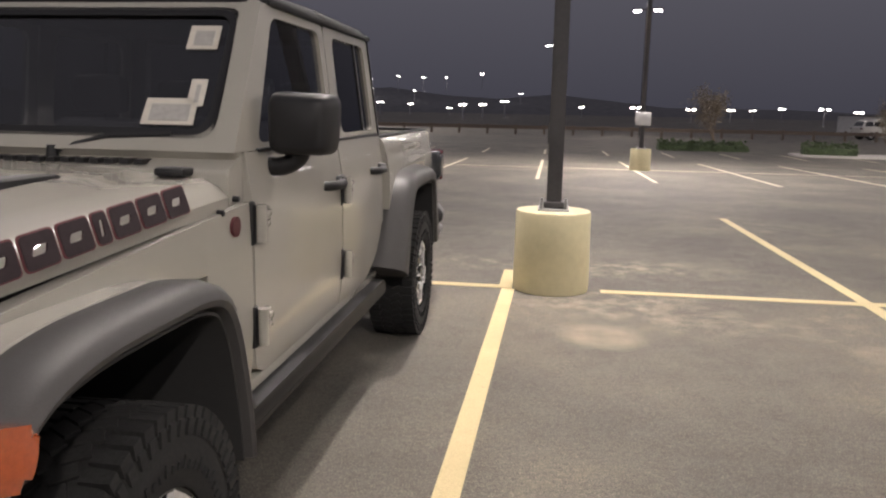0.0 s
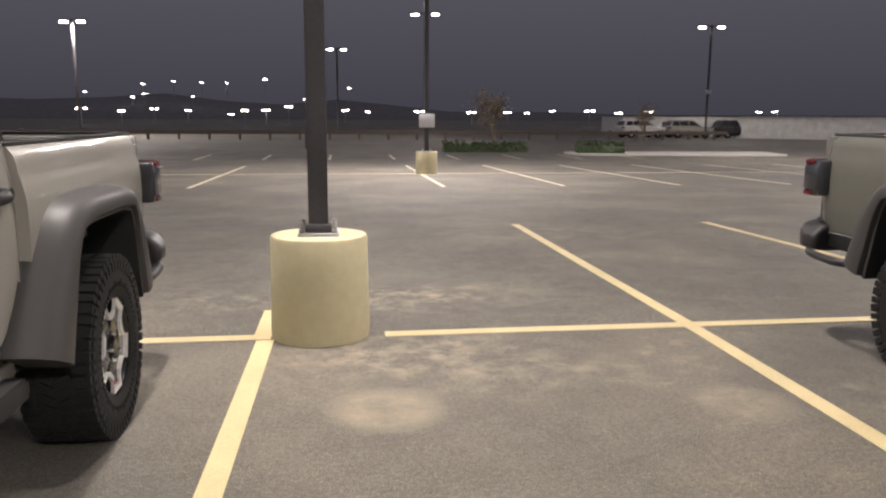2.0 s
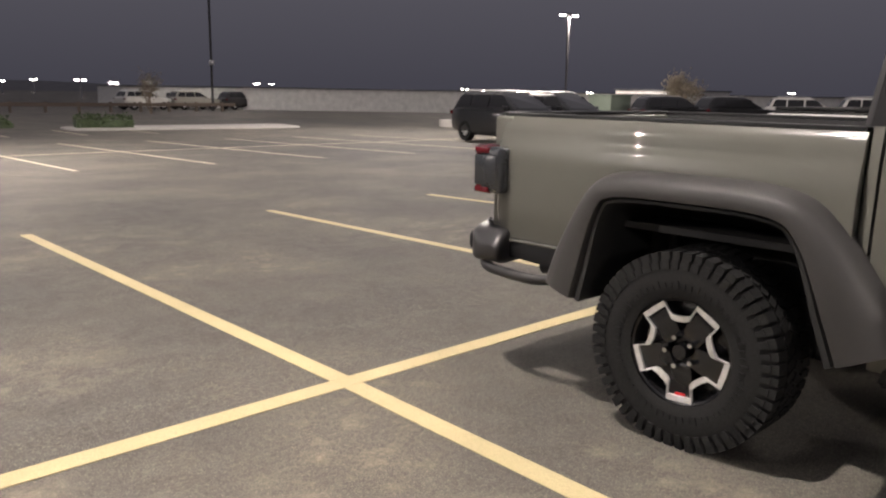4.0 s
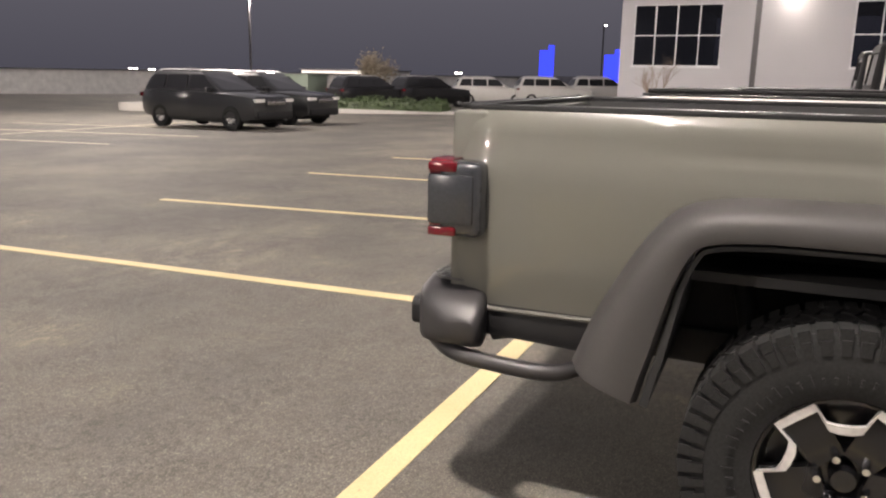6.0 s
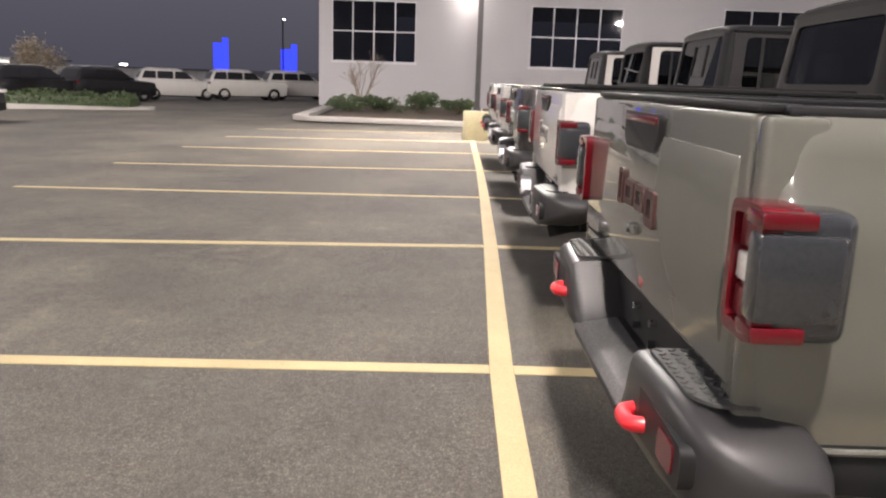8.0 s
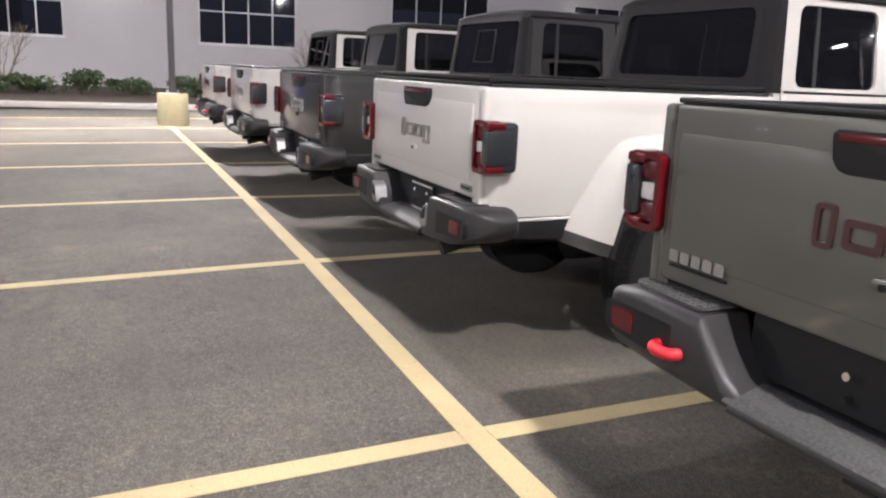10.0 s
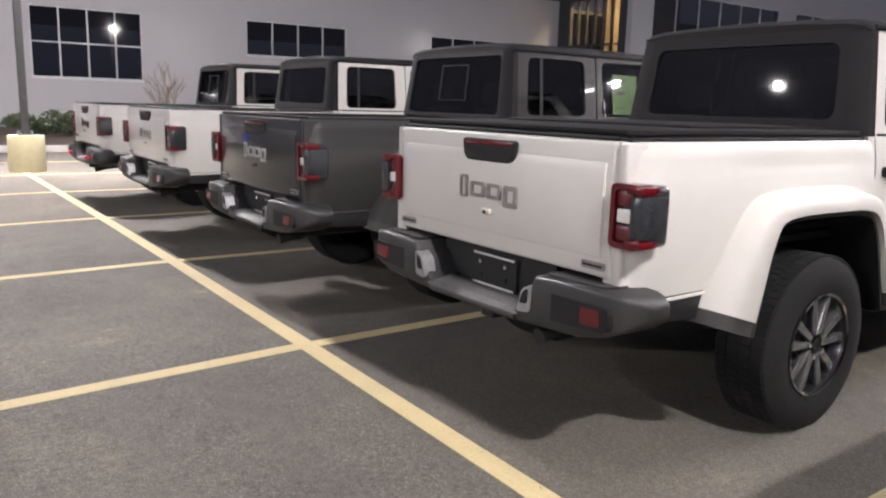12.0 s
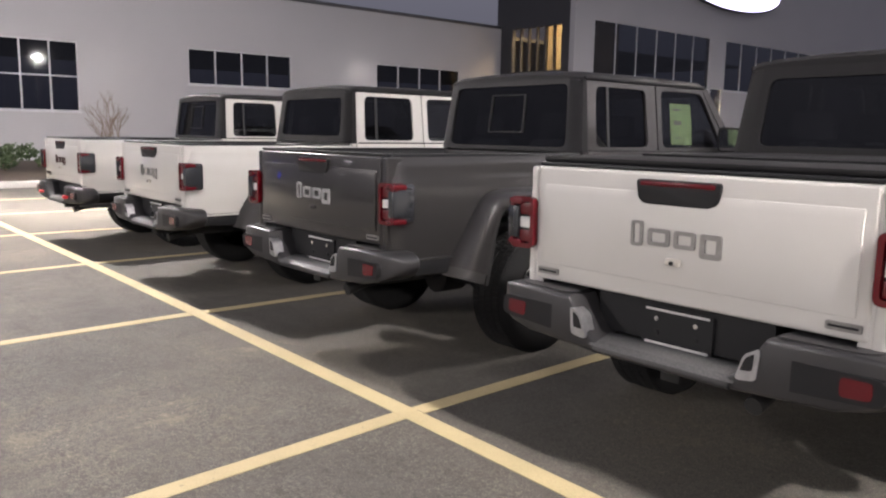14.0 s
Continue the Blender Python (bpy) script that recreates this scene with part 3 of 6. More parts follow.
def skin(bm, sx, ys, zlo, zhi, xf, nz, thick=0.05):
    """A curved side panel: x = xf(y, z) over columns ys between zlo(y) and zhi(y), with an inner face and closed rims."""
    out, inn = [], []
    for y in ys:
        a, b = zlo(y), zhi(y)
        co, ci = [], []
        for k in range(nz + 1):
            z = a + (b - a) * k / nz
            co.append(bm.verts.new((sx * xf(y, z), y, z)))
            ci.append(bm.verts.new((sx * (xf(y, z) - thick), y, z)))
        out.append(co), inn.append(ci)
    n = len(ys)
    for i in range(n - 1):
        for k in range(nz):
            bm.faces.new((out[i][k], out[i + 1][k], out[i + 1][k + 1], out[i][k + 1]))
            bm.faces.new((inn[i][k], inn[i][k + 1], inn[i + 1][k + 1], inn[i + 1][k]))
        for k in (0, nz):
            bm.faces.new((out[i][k], inn[i][k], inn[i + 1][k], out[i + 1][k]))
    for i in (0, n - 1):
        for k in range(nz):
            bm.faces.new((out[i][k], out[i][k + 1], inn[i][k + 1], inn[i][k]))


def span(a, b, n):
    return [a + (b - a) * i / n for i in range(n + 1)]


def chaikin(p, times=2):
    for _ in range(times):
        q = [p[0]]
        for a, b in zip(p, p[1:]):
            q += [tuple(0.75 * u + 0.25 * v for u, v in zip(a, b)), tuple(0.25 * u + 0.75 * v for u, v in zip(a, b))]
        p = q + [p[-1]]
    return p


def sweep(bm, sx, path, section, wide=None):
    """A closed section of (x, offset) carried along a path in (y, z); the offset runs along the path's normal."""
    rings = []
    for i, (y, z) in enumerate(path):
        a, b = path[max(0, i - 1)], path[min(len(path) - 1, i + 1)]
        d = Vector((b[0] - a[0], b[1] - a[1])).normalized()
        nrm = Vector((d.y, -d.x))
        k = wide(z) if wide else 1.0
        rings.append([bm.verts.new((sx * x, y + nrm.x * o * k, z + nrm.y * o * k)) for x, o in section])
    m = len(section)
    for a, b in zip(rings, rings[1:]):
        for k in range(m):
            bm.faces.new((a[k], a[(k + 1) % m], b[(k + 1) % m], b[k]))
    bm.faces.new(rings[0]), bm.faces.new(rings[-1][::-1])


def loft(bm, sections, close=True):
    rings = [[bm.verts.new(p) for p in s] for s in sections]
    m = len(rings[0])
    for a, b in zip(rings, rings[1:]):
        for k in range(m if close else m - 1):
            bm.faces.new((a[k], a[(k + 1) % m], b[(k + 1) % m], b[k]))
    if close:
        bm.faces.new(rings[0][::-1]), bm.faces.new(rings[-1])


def rounded(pts, r, n=4):
    """An outline of (u, v) points with its corners rounded; n points a corner."""
    out = []
    m = len(pts)
    for i in range(m):
        p, a, b = Vector(pts[i]), Vector(pts[i - 1]), Vector(pts[(i + 1) % m])
        rr = min(r, (a - p).length * 0.45, (b - p).length * 0.45)
        s, e = p + (a - p).normalized() * rr, p + (b - p).normalized() * rr
        for k in range(n + 1):
            t = k / n
            out.append(tuple(s * (1 - t) ** 2 + p * 2 * t * (1 - t) + e * t * t))
    return out


def ring_frame(bm, outer, inner, place, thick, ro=0.03, ri=0.06):
    """A flat frame between two four-cornered outlines; place(u, v, w) puts it in space, w through its thickness."""
    o, i = rounded(outer, ro), rounded(inner, ri)
    m = len(o)
    v = [[bm.verts.new(place(u, w, t)) for u, w in q] for t in (0, thick) for q in (o, i)]
    for k in range(m):
        j = (k + 1) % m
        bm.faces.new((v[0][k], v[0][j], v[1][j], v[1][k]))
        bm.faces.new((v[2][k], v[3][k], v[3][j], v[2][j]))
        bm.faces.new((v[0][k], v[2][k], v[2][j], v[0][j]))
        bm.faces.new((v[1][k], v[1][j], v[3][j], v[3][k]))


def pane_bm(bm, outline, place, t0, t1, r=0.06):
    o = rounded(outline, r)
    a = [bm.verts.new(place(u, v, t0)) for u, v in o]
    b = [bm.verts.new(place(u, v, t1)) for u, v in o]
    m = len(o)
    bm.faces.new(a), bm.faces.new(b[::-1])
    for k in range(m):
        bm.faces.new((a[k], b[k], b[(k + 1) % m], a[(k + 1) % m]))


# outlines shared by all trucks; y runs to the rear from the rear axle, z up from the ground
FA = -3.53
bed_x = poly([(0.5, 0.775), (0.72, 0.80), (0.85, 0.825), (1.0, 0.83), (1.12, 0.828), (1.19, 0.815), (1.205, 0.806), (1.22, 0.806), (1.27, 0.80), (1.295, 0.79), (1.315, 0.772)])
door_x = poly([(0.5, 0.765), (0.60, 0.785), (0.75, 0.80), (1.05, 0.80), (1.2, 0.795), (1.34, 0.772)])
rear_arch = poly([(-0.72, 0.56), (-0.48, 0.96), (-0.33, 1.03), (0.36, 1.03), (0.47, 0.96), (0.68, 0.56)])
R_PATH = chaikin([(0.665, 0.56), (0.615, 0.72), (0.49, 1.01), (0.37, 1.07), (0.0, 1.075), (-0.33, 1.07), (-0.47, 1.0), (-0.62, 0.75), (-0.71, 0.56)])
F_PATH = chaikin([(0.52, 0.50), (0.50, 0.68), (0.42, 0.96), (0.30, 1.04), (0.0, 1.045), (-0.22, 1.045), (-0.40, 1.01), (-0.52, 0.90), (-0.54, 0.82)])
FOOT = poly([(0.56, 0.92), (0.72, 0.84), (0.9, 0.62), (1.06, 0.46)])
F_FOOT = poly([(0.5, 0.42), (0.9, 0.46), (1.04, 0.48)])
LINER = [(0.42, -0.096), (0.925, -0.096), (0.925, -0.112), (0.42, -0.112)]
SECTION = [(0.77, 0.098), (0.83, 0.094), (0.897, 0.062), (0.930, 0.030), (0.946, -0.02), (0.952, -0.08), (0.946, -0.128), (0.91, -0.145), (0.77, -0.138)]
F_SECTION = [(0.795, 0.03), (0.82, 0.066), (0.885, 0.07), (0.925, 0.05), (0.946, 0.01), (0.953, -0.03), (0.945, -0.065), (0.91, -0.08), (0.795, -0.07)]
F_LEDGE = [(0.62, 0.055), (0.80, 0.055), (0.815, 0.02), (0.815, -0.06), (0.62, -0.06)]


def lean(z):
    return 0.772 - (z - 1.34) * 0.12


def bed_side(sx):
    def xf(y, z):
        x = bed_x(z)
        if y > 1.0:
            x -= 0.055 * ((y - 1.0) / 0.13) ** 2.2
        return x
    def make(bm):
        ys = span(-0.60, -0.48, 3) + span(-0.46, 0.46, 18) + span(0.48, 1.13, 20)
        skin(bm, sx, ys, lambda y: max(0.70 if y > -0.3 else 0.56, rear_arch(y)), lambda y: 1.315, xf, 18, 0.06)
    return make


def tyre(bm):
    prof = [(-0.13, 0.225), (-0.14, 0.25), (-0.145, 0.31), (-0.138, 0.365), (-0.118, 0.398), (-0.06, 0.406), (0.06, 0.406), (0.118, 0.398), (0.138, 0.365), (0.145, 0.31), (0.14, 0.25), (0.13, 0.225)]
    seg = 56
    rings = []
    for k in range(seg):
        a = 2 * math.pi * k / seg
        rings.append([bm.verts.new((x, r * math.cos(a), r * math.sin(a))) for x, r in prof])
    for k in range(seg):
        p, q = rings[k], rings[(k + 1) % seg]
        for j in range(len(prof) - 1):
            bm.faces.new((p[j], p[j + 1], q[j + 1], q[j]))


def tread(lugs):
    def make(bm):
        if not lugs:
            for j in range(4):
                x = -0.09 + 0.06 * j
                for k in range(72):
                    box(bm, x - 0.026, x + 0.026, -0.0155, 0.0155, 0.402, 0.411, m=Matrix.Rotation(2 * math.pi * (k + 0.5 * (j % 2)) / 72, 4, "X"))
            return
        n = 52
        for k in range(n):
            for side in (-1, 1):
                a = 2 * math.pi * (k + 0.25 * side) / n
                m = Matrix.Rotation(a, 4, "X")
                w = 0.0155 if k % 2 else 0.0125
                box(bm, side * 0.072, side * 0.141, -w * 1.25, w * 1.25, 0.374, 0.414, m=m)
                box(bm, side * 0.136, side * 0.1475, -w * 0.9, w * 0.9, 0.345, 0.385, m=m)
                tw = Matrix.Rotation(a, 4, "X") @ Matrix.Translation((side * 0.035, 0, 0.41)) @ Matrix.Rotation(0.5 * side, 4, "Z")
                box(bm, -0.03, 0.03, -0.018, 0.018, -0.01, 0.005, m=tw)
        for k in range(60):
            a = 2 * math.pi * k / 60
            box(bm, 0.141, 0.148, -0.004, 0.004, 0.268, 0.288 if k % 3 else 0.3, m=Matrix.Rotation(a, 4, "X"))
    return make


def rim_dish(bm):
    prof = [(0.105, 0.226), (0.125, 0.222), (0.12, 0.212), (0.085, 0.205), (0.06, 0.19), (0.045, 0.07), (0.07, 0.055), (0.075, 0.0)]
    seg = 40
    rings = []
    for x, r in prof[:-1]:
        rings.append([bm.verts.new((x, r * math.cos(2 * math.pi * k / seg), r * math.sin(2 * math.pi * k / seg))) for k in range(seg)])
    for a, b in zip(rings, rings[1:]):
        for k in range(seg):
            bm.faces.new((a[k], a[(k + 1) % seg], b[(k + 1) % seg], b[k]))
    bm.faces.new(rings[-1])


def star_band(bm):
    """The machined outline of a five-lobed wheel face."""
    base = []
    for k in range(5):
        a0 = 2 * math.pi * k / 5 - math.pi / 2
        for da, r in ((-0.50, 0.150), (-0.345, 0.160), (-0.27, 0.217), (0.0, 0.211), (0.27, 0.217), (0.345, 0.160), (0.50, 0.150)):
            base.append((r * math.cos(a0 + da), r * math.sin(a0 + da)))
    n = len(base)
    o = [Vector(p) for p in base]
    i = [p * (1 - 0.023 / p.length) for p in o]
    v = [[bm.verts.new((x, p.x, p.y)) for p in q] for q, x in ((o, 0.124), (i, 0.122), (o, 0.108), (i, 0.108))]
    for k in range(n):
        j = (k + 1) % n
        bm.faces.new((v[0][k], v[0][j], v[1][j], v[1][k]))
        bm.faces.new((v[0][k], v[2][k], v[2][j], v[0][j]))
        bm.faces.new((v[1][k], v[1][j], v[3][j], v[3][k]))


def turn_new(bm, m, had):
    """Turns the vertices added since the count had."""
    bm.verts.ensure_lookup_table()
    for q in bm.verts[had:]:
        q.co = m @ q.co


def star_spoke(k):
    def make(bm):
        prism(bm, [(-0.05, 0.05), (0.05, 0.05), (0.045, 0.13), (0.068, 0.195), (-0.068, 0.195), (-0.045, 0.13)], 0.075, 0.109, "X", 0.008)
        turn_new(bm, Matrix.Rotation(2 * math.pi * (k + 0.5) / 5, 4, "X"), 0)
    return make


def road_spoke(k):
    def make(bm):
        prism(bm, [(-0.013, 0.045), (0.013, 0.045), (0.019, 0.21), (-0.019, 0.21)], 0.075, 0.108, "X", 0.006)
        turn_new(bm, Matrix.Rotation(2 * math.pi * (k // 2) / 5 + (0.27 if k % 2 else -0.27), 4, "X"), 0)
    return make


def road_spokes(bm):
    for k in range(10):
        q = bmesh.new()
        road_spoke(k)(q)
        me = bpy.data.meshes.new("spoke")
        q.to_mesh(me)
        q.free()
        bm.from_mesh(me)
        bpy.data.meshes.remove(me)


def wheel(root, sx, y, kind):
    w = new("wheel")
    w.parent = root
    w.matrix_local = pose(sx * 0.795, y, 0.405, random.uniform(-4, 4), 0, 0 if sx > 0 else 180)
    rub = kind == "rubicon"
    shared("tyre", tyre, M_TYRE, "tyre", w, "black all-terrain tyre with chunky tread" if rub else "black road tyre")
    tagged(shared("tread" + kind, tread(rub), M_TYRE, "tread", w), kind="stuff")
    if not rub:
        def big(make):
            def f(bm):
                make(bm)
                bmesh.ops.transform(bm, matrix=Matrix.Translation((0.02, 0, 0)) @ Matrix.Diagonal((1, 1.09, 1.09, 1)), verts=bm.verts)
            return f
    shared("rim" + kind, rim_dish if rub else big(rim_dish), M_RIMBLACK, "rim", w)
    if rub:
        shared("star", star_band, M_ALLOY, "rim_face", w, "machined silver star outline", 20)
        shared("mark", lambda bm: box(bm, 0.108, 0.112, -0.022, 0.022, -0.186, -0.176), M_REDHOOK, "wheel_mark", w, "small red mark")
        for k in range(5):
            shared("starspoke%d" % k, star_spoke(k), M_RIMBLACK, "spoke", w)
    else:
        for k in range(10):
            shared("spk%d" % k, big(road_spoke(k)), M_DARKALLOY, "spoke", w, "dark polished alloy spoke")
        def lip(bm):
            seg = 40
            r = [[bm.verts.new((x, q * math.cos(2 * math.pi * k / seg), q * math.sin(2 * math.pi * k / seg))) for k in range(seg)] for x, q in ((0.124, 0.222), (0.128, 0.216), (0.122, 0.208))]
            for a, b in zip(r, r[1:]):
                for k in range(seg):
                    bm.faces.new((a[k], a[(k + 1) % seg], b[(k + 1) % seg], b[k]))
        shared("lip", big(lip), M_CHROME, "rim_lip", w, "bright machined rim lip")
    shared("cap", lambda bm: cyl(bm, (0.10, 0, 0), 0.036, 0.03, 0.055, 20, "X"), M_RIMBLACK, "hub_cap", w)
    for k in range(5):
        a = 2 * math.pi * (k + 0.5) / 5
        def nut(bm, a=a):
            cyl(bm, (0.112, 0.062 * math.cos(a), 0.062 * math.sin(a)), 0.012, 0.010, 0.045, 8, "X")
        shared("nut%d" % k, nut, M_CHROME, "wheel_nut", w, "chrome wheel nut")
    return w


def tail_lamp(root, sx):
    """A boxy tail lamp that stands proud of the bed's rear corner."""
    def X(a, b):
        return (a, b) if sx > 0 else (-b, -a)
    lamp = shared("lamp%d" % sx, lambda bm: box(bm, *X(0.75, 0.892), 1.0, 1.14, 0.935, 1.165, bevel=0.026, seg=3), M_SMOKE, "tail_lamp", root, "smoked boxy tail lamp with red lens")
    def ring(bm):
        ring_frame(bm, [(0.742, 0.93), (0.886, 0.93), (0.886, 1.17), (0.742, 1.17)], [(0.762, 0.953), (0.866, 0.953), (0.866, 1.147), (0.762, 1.147)],
                   lambda u, v, w: (sx * u, 1.165 - w, v), 0.07, 0.03, 0.015)
    shared("lring%d" % sx, ring, M_REDLENS, "red_surround", lamp, "glossy red lens surround")
    for z0, z1 in ((1.085, 1.143), (0.957, 1.015)):
        shared("lred%d%.2f" % (sx, z0), lambda bm: box(bm, *X(0.765, 0.838), 1.12, 1.154, z0, z1, bevel=0.006), M_REDINNER, "brake_lens", lamp, "red brake lens")
    shared("lclear%d" % sx, lambda bm: box(bm, *X(0.767, 0.833), 1.12, 1.156, 1.024, 1.076, bevel=0.006), M_CLEAR, "reverse_lens", lamp, "clear white reverse lens")
    shared("lsmoke%d" % sx, lambda bm: box(bm, *X(0.838, 0.90), 1.02, 1.170, 0.972, 1.128, bevel=0.012), M_SMOKE, "side_cover", lamp, "smoked grey side cover")
    for z0, z1 in ((1.132, 1.163), (0.937, 0.968)):
        shared("lstrip%d%.2f" % (sx, z0), lambda bm: box(bm, *X(0.815, 0.8985), 1.075, 1.168, z0, z1, bevel=0.008), M_REDLENS, "side_marker", lamp, "red side marker strip")


def letter_bars(root, key, spots, place, material, name, label, thick=0.008, holes=True):
    """A run of rounded block shapes standing for an emblem; spots are (u0, u1, v0, v1)."""
    for k, (a, b, c, d) in enumerate(spots):
        def make(bm):
            o = [(a, c), (b, c), (b + 0.2 * (d - c), d), (a + 0.2 * (d - c), d)] if not holes else [(a, c), (b, c), (b, d), (a, d)]
            w = min(b - a, d - c) * (0.24 if holes else 0.36)
            i = [(a + w, c + w), (b - w, c + w), (b - w + (0.2 * (d - c) if not holes else 0), d - w), (a + w + (0.2 * (d - c) if not holes else 0), d - w)]
            ring_frame(bm, o, i, place, thick, 0.014, 0.008)
        shared("%s%d" % (key, k), make, material, name, root, label)


def rear_bumper(root, kind):
    steel = kind == "rubicon"
    edge = 0.034 if steel else 0.018
    for sx in (-1, 1):
        def cap(bm, sx=sx):
            secs = []
            for x, y1, y0, zt, zb, up in ((0.30, 1.225, 1.06, 0.598, 0.548, 0.0), (0.345, 1.232, 1.06, 0.625, 0.55, 0.0), (0.40, 1.24, 1.05, 0.70, 0.556, 0.0), (0.445, 1.245, 1.05, 0.768, 0.56, 0.0),
                                          (0.68, 1.24, 1.03, 0.776, 0.572, 0.0), (0.80, 1.228, 1.0, 0.772, 0.578, 0.02), (0.855, 1.208, 0.985, 0.764, 0.585, 0.035), (0.89, 1.17, 0.985, 0.75, 0.595, 0.05), (0.912, 1.12, 0.99, 0.728, 0.612, 0.055), (0.92, 1.09, 1.0, 0.715, 0.635, 0.05)):
                zb, zt = (zb, zt - 0.65 * up) if steel else (zb + up, zt)
                secs.append([(sx * x, a, b) for a, b in rounded([(y0, zb), (y1, zb), (y1, zt), (y0, zt)], edge, 3)])
            loft(bm, secs)
        b = shared("bcap%d%s" % (sx, kind), cap, M_BUMPER, "bumper_end", root, "textured dark grey bumper end")
        def step(bm, sx=sx):
            z = 0.781
            o = rounded([(0.47, 1.06), (0.47, 1.215), (0.74, 1.205), (0.785, 1.17), (0.79, 1.06)], 0.03)
            lo = [bm.verts.new((sx * x, y, z - 0.008)) for x, y in o]
            hi = [bm.verts.new((sx * x, y, z)) for x, y in o]
            m = len(o)
            bm.faces.new(hi)
            for k in range(m):
                bm.faces.new((lo[k], hi[k], hi[(k + 1) % m], lo[(k + 1) % m]))
            for i in range(11 if steel else 0):
                for j in range(5):
                    x, y = 0.49 + i * 0.027, 1.08 + j * 0.029
                    if x > 0.74 and y > 1.17:
                        continue
                    box(bm, sx * x - 0.004, sx * x + 0.004, y - 0.009, y + 0.009, z, z + 0.004, m=Matrix.Translation((sx * x, y, 0)) @ Matrix.Rotation(0.78 if (i + j) % 2 else -0.78, 4, "Z") @ Matrix.Translation((-sx * x, -y, 0)))
        shared("bstep%d%s" % (sx, kind), step, M_TREAD if steel else M_BUMPER, "tread_plate", b, "studded step plate", 20)
        shared("bpock%d" % sx, lambda bm, sx=sx: prism(bm, rounded([(sx * 0.45, 0.60), (sx * 0.84, 0.625), (sx * 0.84, 0.715), (sx * 0.47, 0.715)], 0.03), 1.18, 1.243, "Y"), M_DARKPLASTIC, "lamp_pocket", b, "dark recessed pocket")
        shared("bref%d" % sx, lambda bm, sx=sx: prism(bm, rounded([(sx * 0.70, 0.635), (sx * 0.80, 0.64), (sx * 0.80, 0.70), (sx * 0.70, 0.70)], 0.015), 1.18, 1.247, "Y"), M_REDLENS, "reflector", b, "red bumper reflector")
        if steel:
            shared("hook%d" % sx, lambda bm, sx=sx: tube(bm, chaikin([(sx * 0.495, 1.17, 0.648), (sx * 0.497, 1.255, 0.645), (sx * 0.515, 1.275, 0.643), (sx * 0.567, 1.275, 0.643), (sx * 0.585, 1.255, 0.645), (sx * 0.587, 1.17, 0.648)]), 0.018), M_REDHOOK, "tow_hook", root, "bright red tow hook")
            shared("tube%d" % sx, lambda bm, sx=sx: tube(bm, chaikin([(sx * 0.80, 1.17, 0.575), (sx * 0.885, 1.08, 0.565), (sx * 0.90, 0.92, 0.558), (sx * 0.895, 0.75, 0.552), (sx * 0.80, 0.69, 0.555)]), 0.026), M_BUMPER, "corner_rail", root, "black tubular corner rail")
        else:
            shared("sens%d" % sx, lambda bm, sx=sx: prism(bm, rounded([(sx * 0.34, 0.60), (sx * 0.42, 0.61), (sx * 0.43, 0.73), (sx * 0.37, 0.70)], 0.02), 1.18, 1.25, "Y"), M_STEEL, "silver_insert", b, "grey metal bumper insert")
            shared("sens2%d" % sx, lambda bm, sx=sx: prism(bm, rounded([(sx * 0.36, 0.64), (sx * 0.405, 0.645), (sx * 0.41, 0.71), (sx * 0.38, 0.69)], 0.01), 1.18, 1.254, "Y"), M_DARKPLASTIC, "insert_pocket", b)
    def mid(bm):
        prism(bm, rounded([(1.04, 0.556), (1.222, 0.545), (1.24, 0.553), (1.238, 0.575), (1.21, 0.592), (1.10, 0.606), (1.04, 0.606)], 0.01), -0.31, 0.31, "X")
    md = shared("bmid" + kind, mid, M_BUMPER, "bumper_step", root, "bumper centre step")
    shared("bstrip", lambda bm: prism(bm, rounded([(1.10, 0.604), (1.208, 0.590), (1.232, 0.575), (1.242, 0.578), (1.212, 0.598), (1.10, 0.612)], 0.004), -0.33, 0.33, "X"), M_TREAD, "step_strip", md, "grey metal step strip")
    shared("plateback", lambda bm: prism(bm, rounded([(-0.40, 0.62), (0.40, 0.62), (0.40, 0.79), (-0.40, 0.79)], 0.02), 1.02, 1.085, "Y"), M_DARKPLASTIC, "plate_recess", root, "black number plate recess")
    if not steel:
        pl = shared("plate", lambda bm: prism(bm, rounded([(-0.16, 0.605), (0.16, 0.605), (0.16, 0.765), (-0.16, 0.765)], 0.01), 1.085, 1.10, "Y"), M_DARKPLASTIC, "plate_holder", root, "empty black plate holder")
        for z in (0.612, 0.752):
            shared("pledge%.2f" % z, lambda bm: box(bm, -0.145, 0.145, 1.1, 1.104, z, z + 0.009), M_ALLOY, "plate_edge", pl)
    for x in (-0.09, 0.09):
        for z in (0.66, 0.72):
            shared("bolt%.2f%.2f" % (x, z), lambda bm: cyl(bm, (x, 1.1, z), 0.011, 0.011, 0.02, 10, "Y"), M_CHROME if z > 0.7 else M_UNDER, "plate_bolt", root)
    shared("hitch", lambda bm: box(bm, -0.045, 0.045, 0.9, 1.13, 0.475, 0.54, bevel=0.008), M_UNDER, "hitch_receiver", root)
    shared("exhaust", lambda bm: tube(bm, [(-0.36, 0.7, 0.53), (-0.36, 1.0, 0.51), (-0.36, 1.13, 0.475)], 0.036, 16), M_UNDER, "exhaust_tip", root)


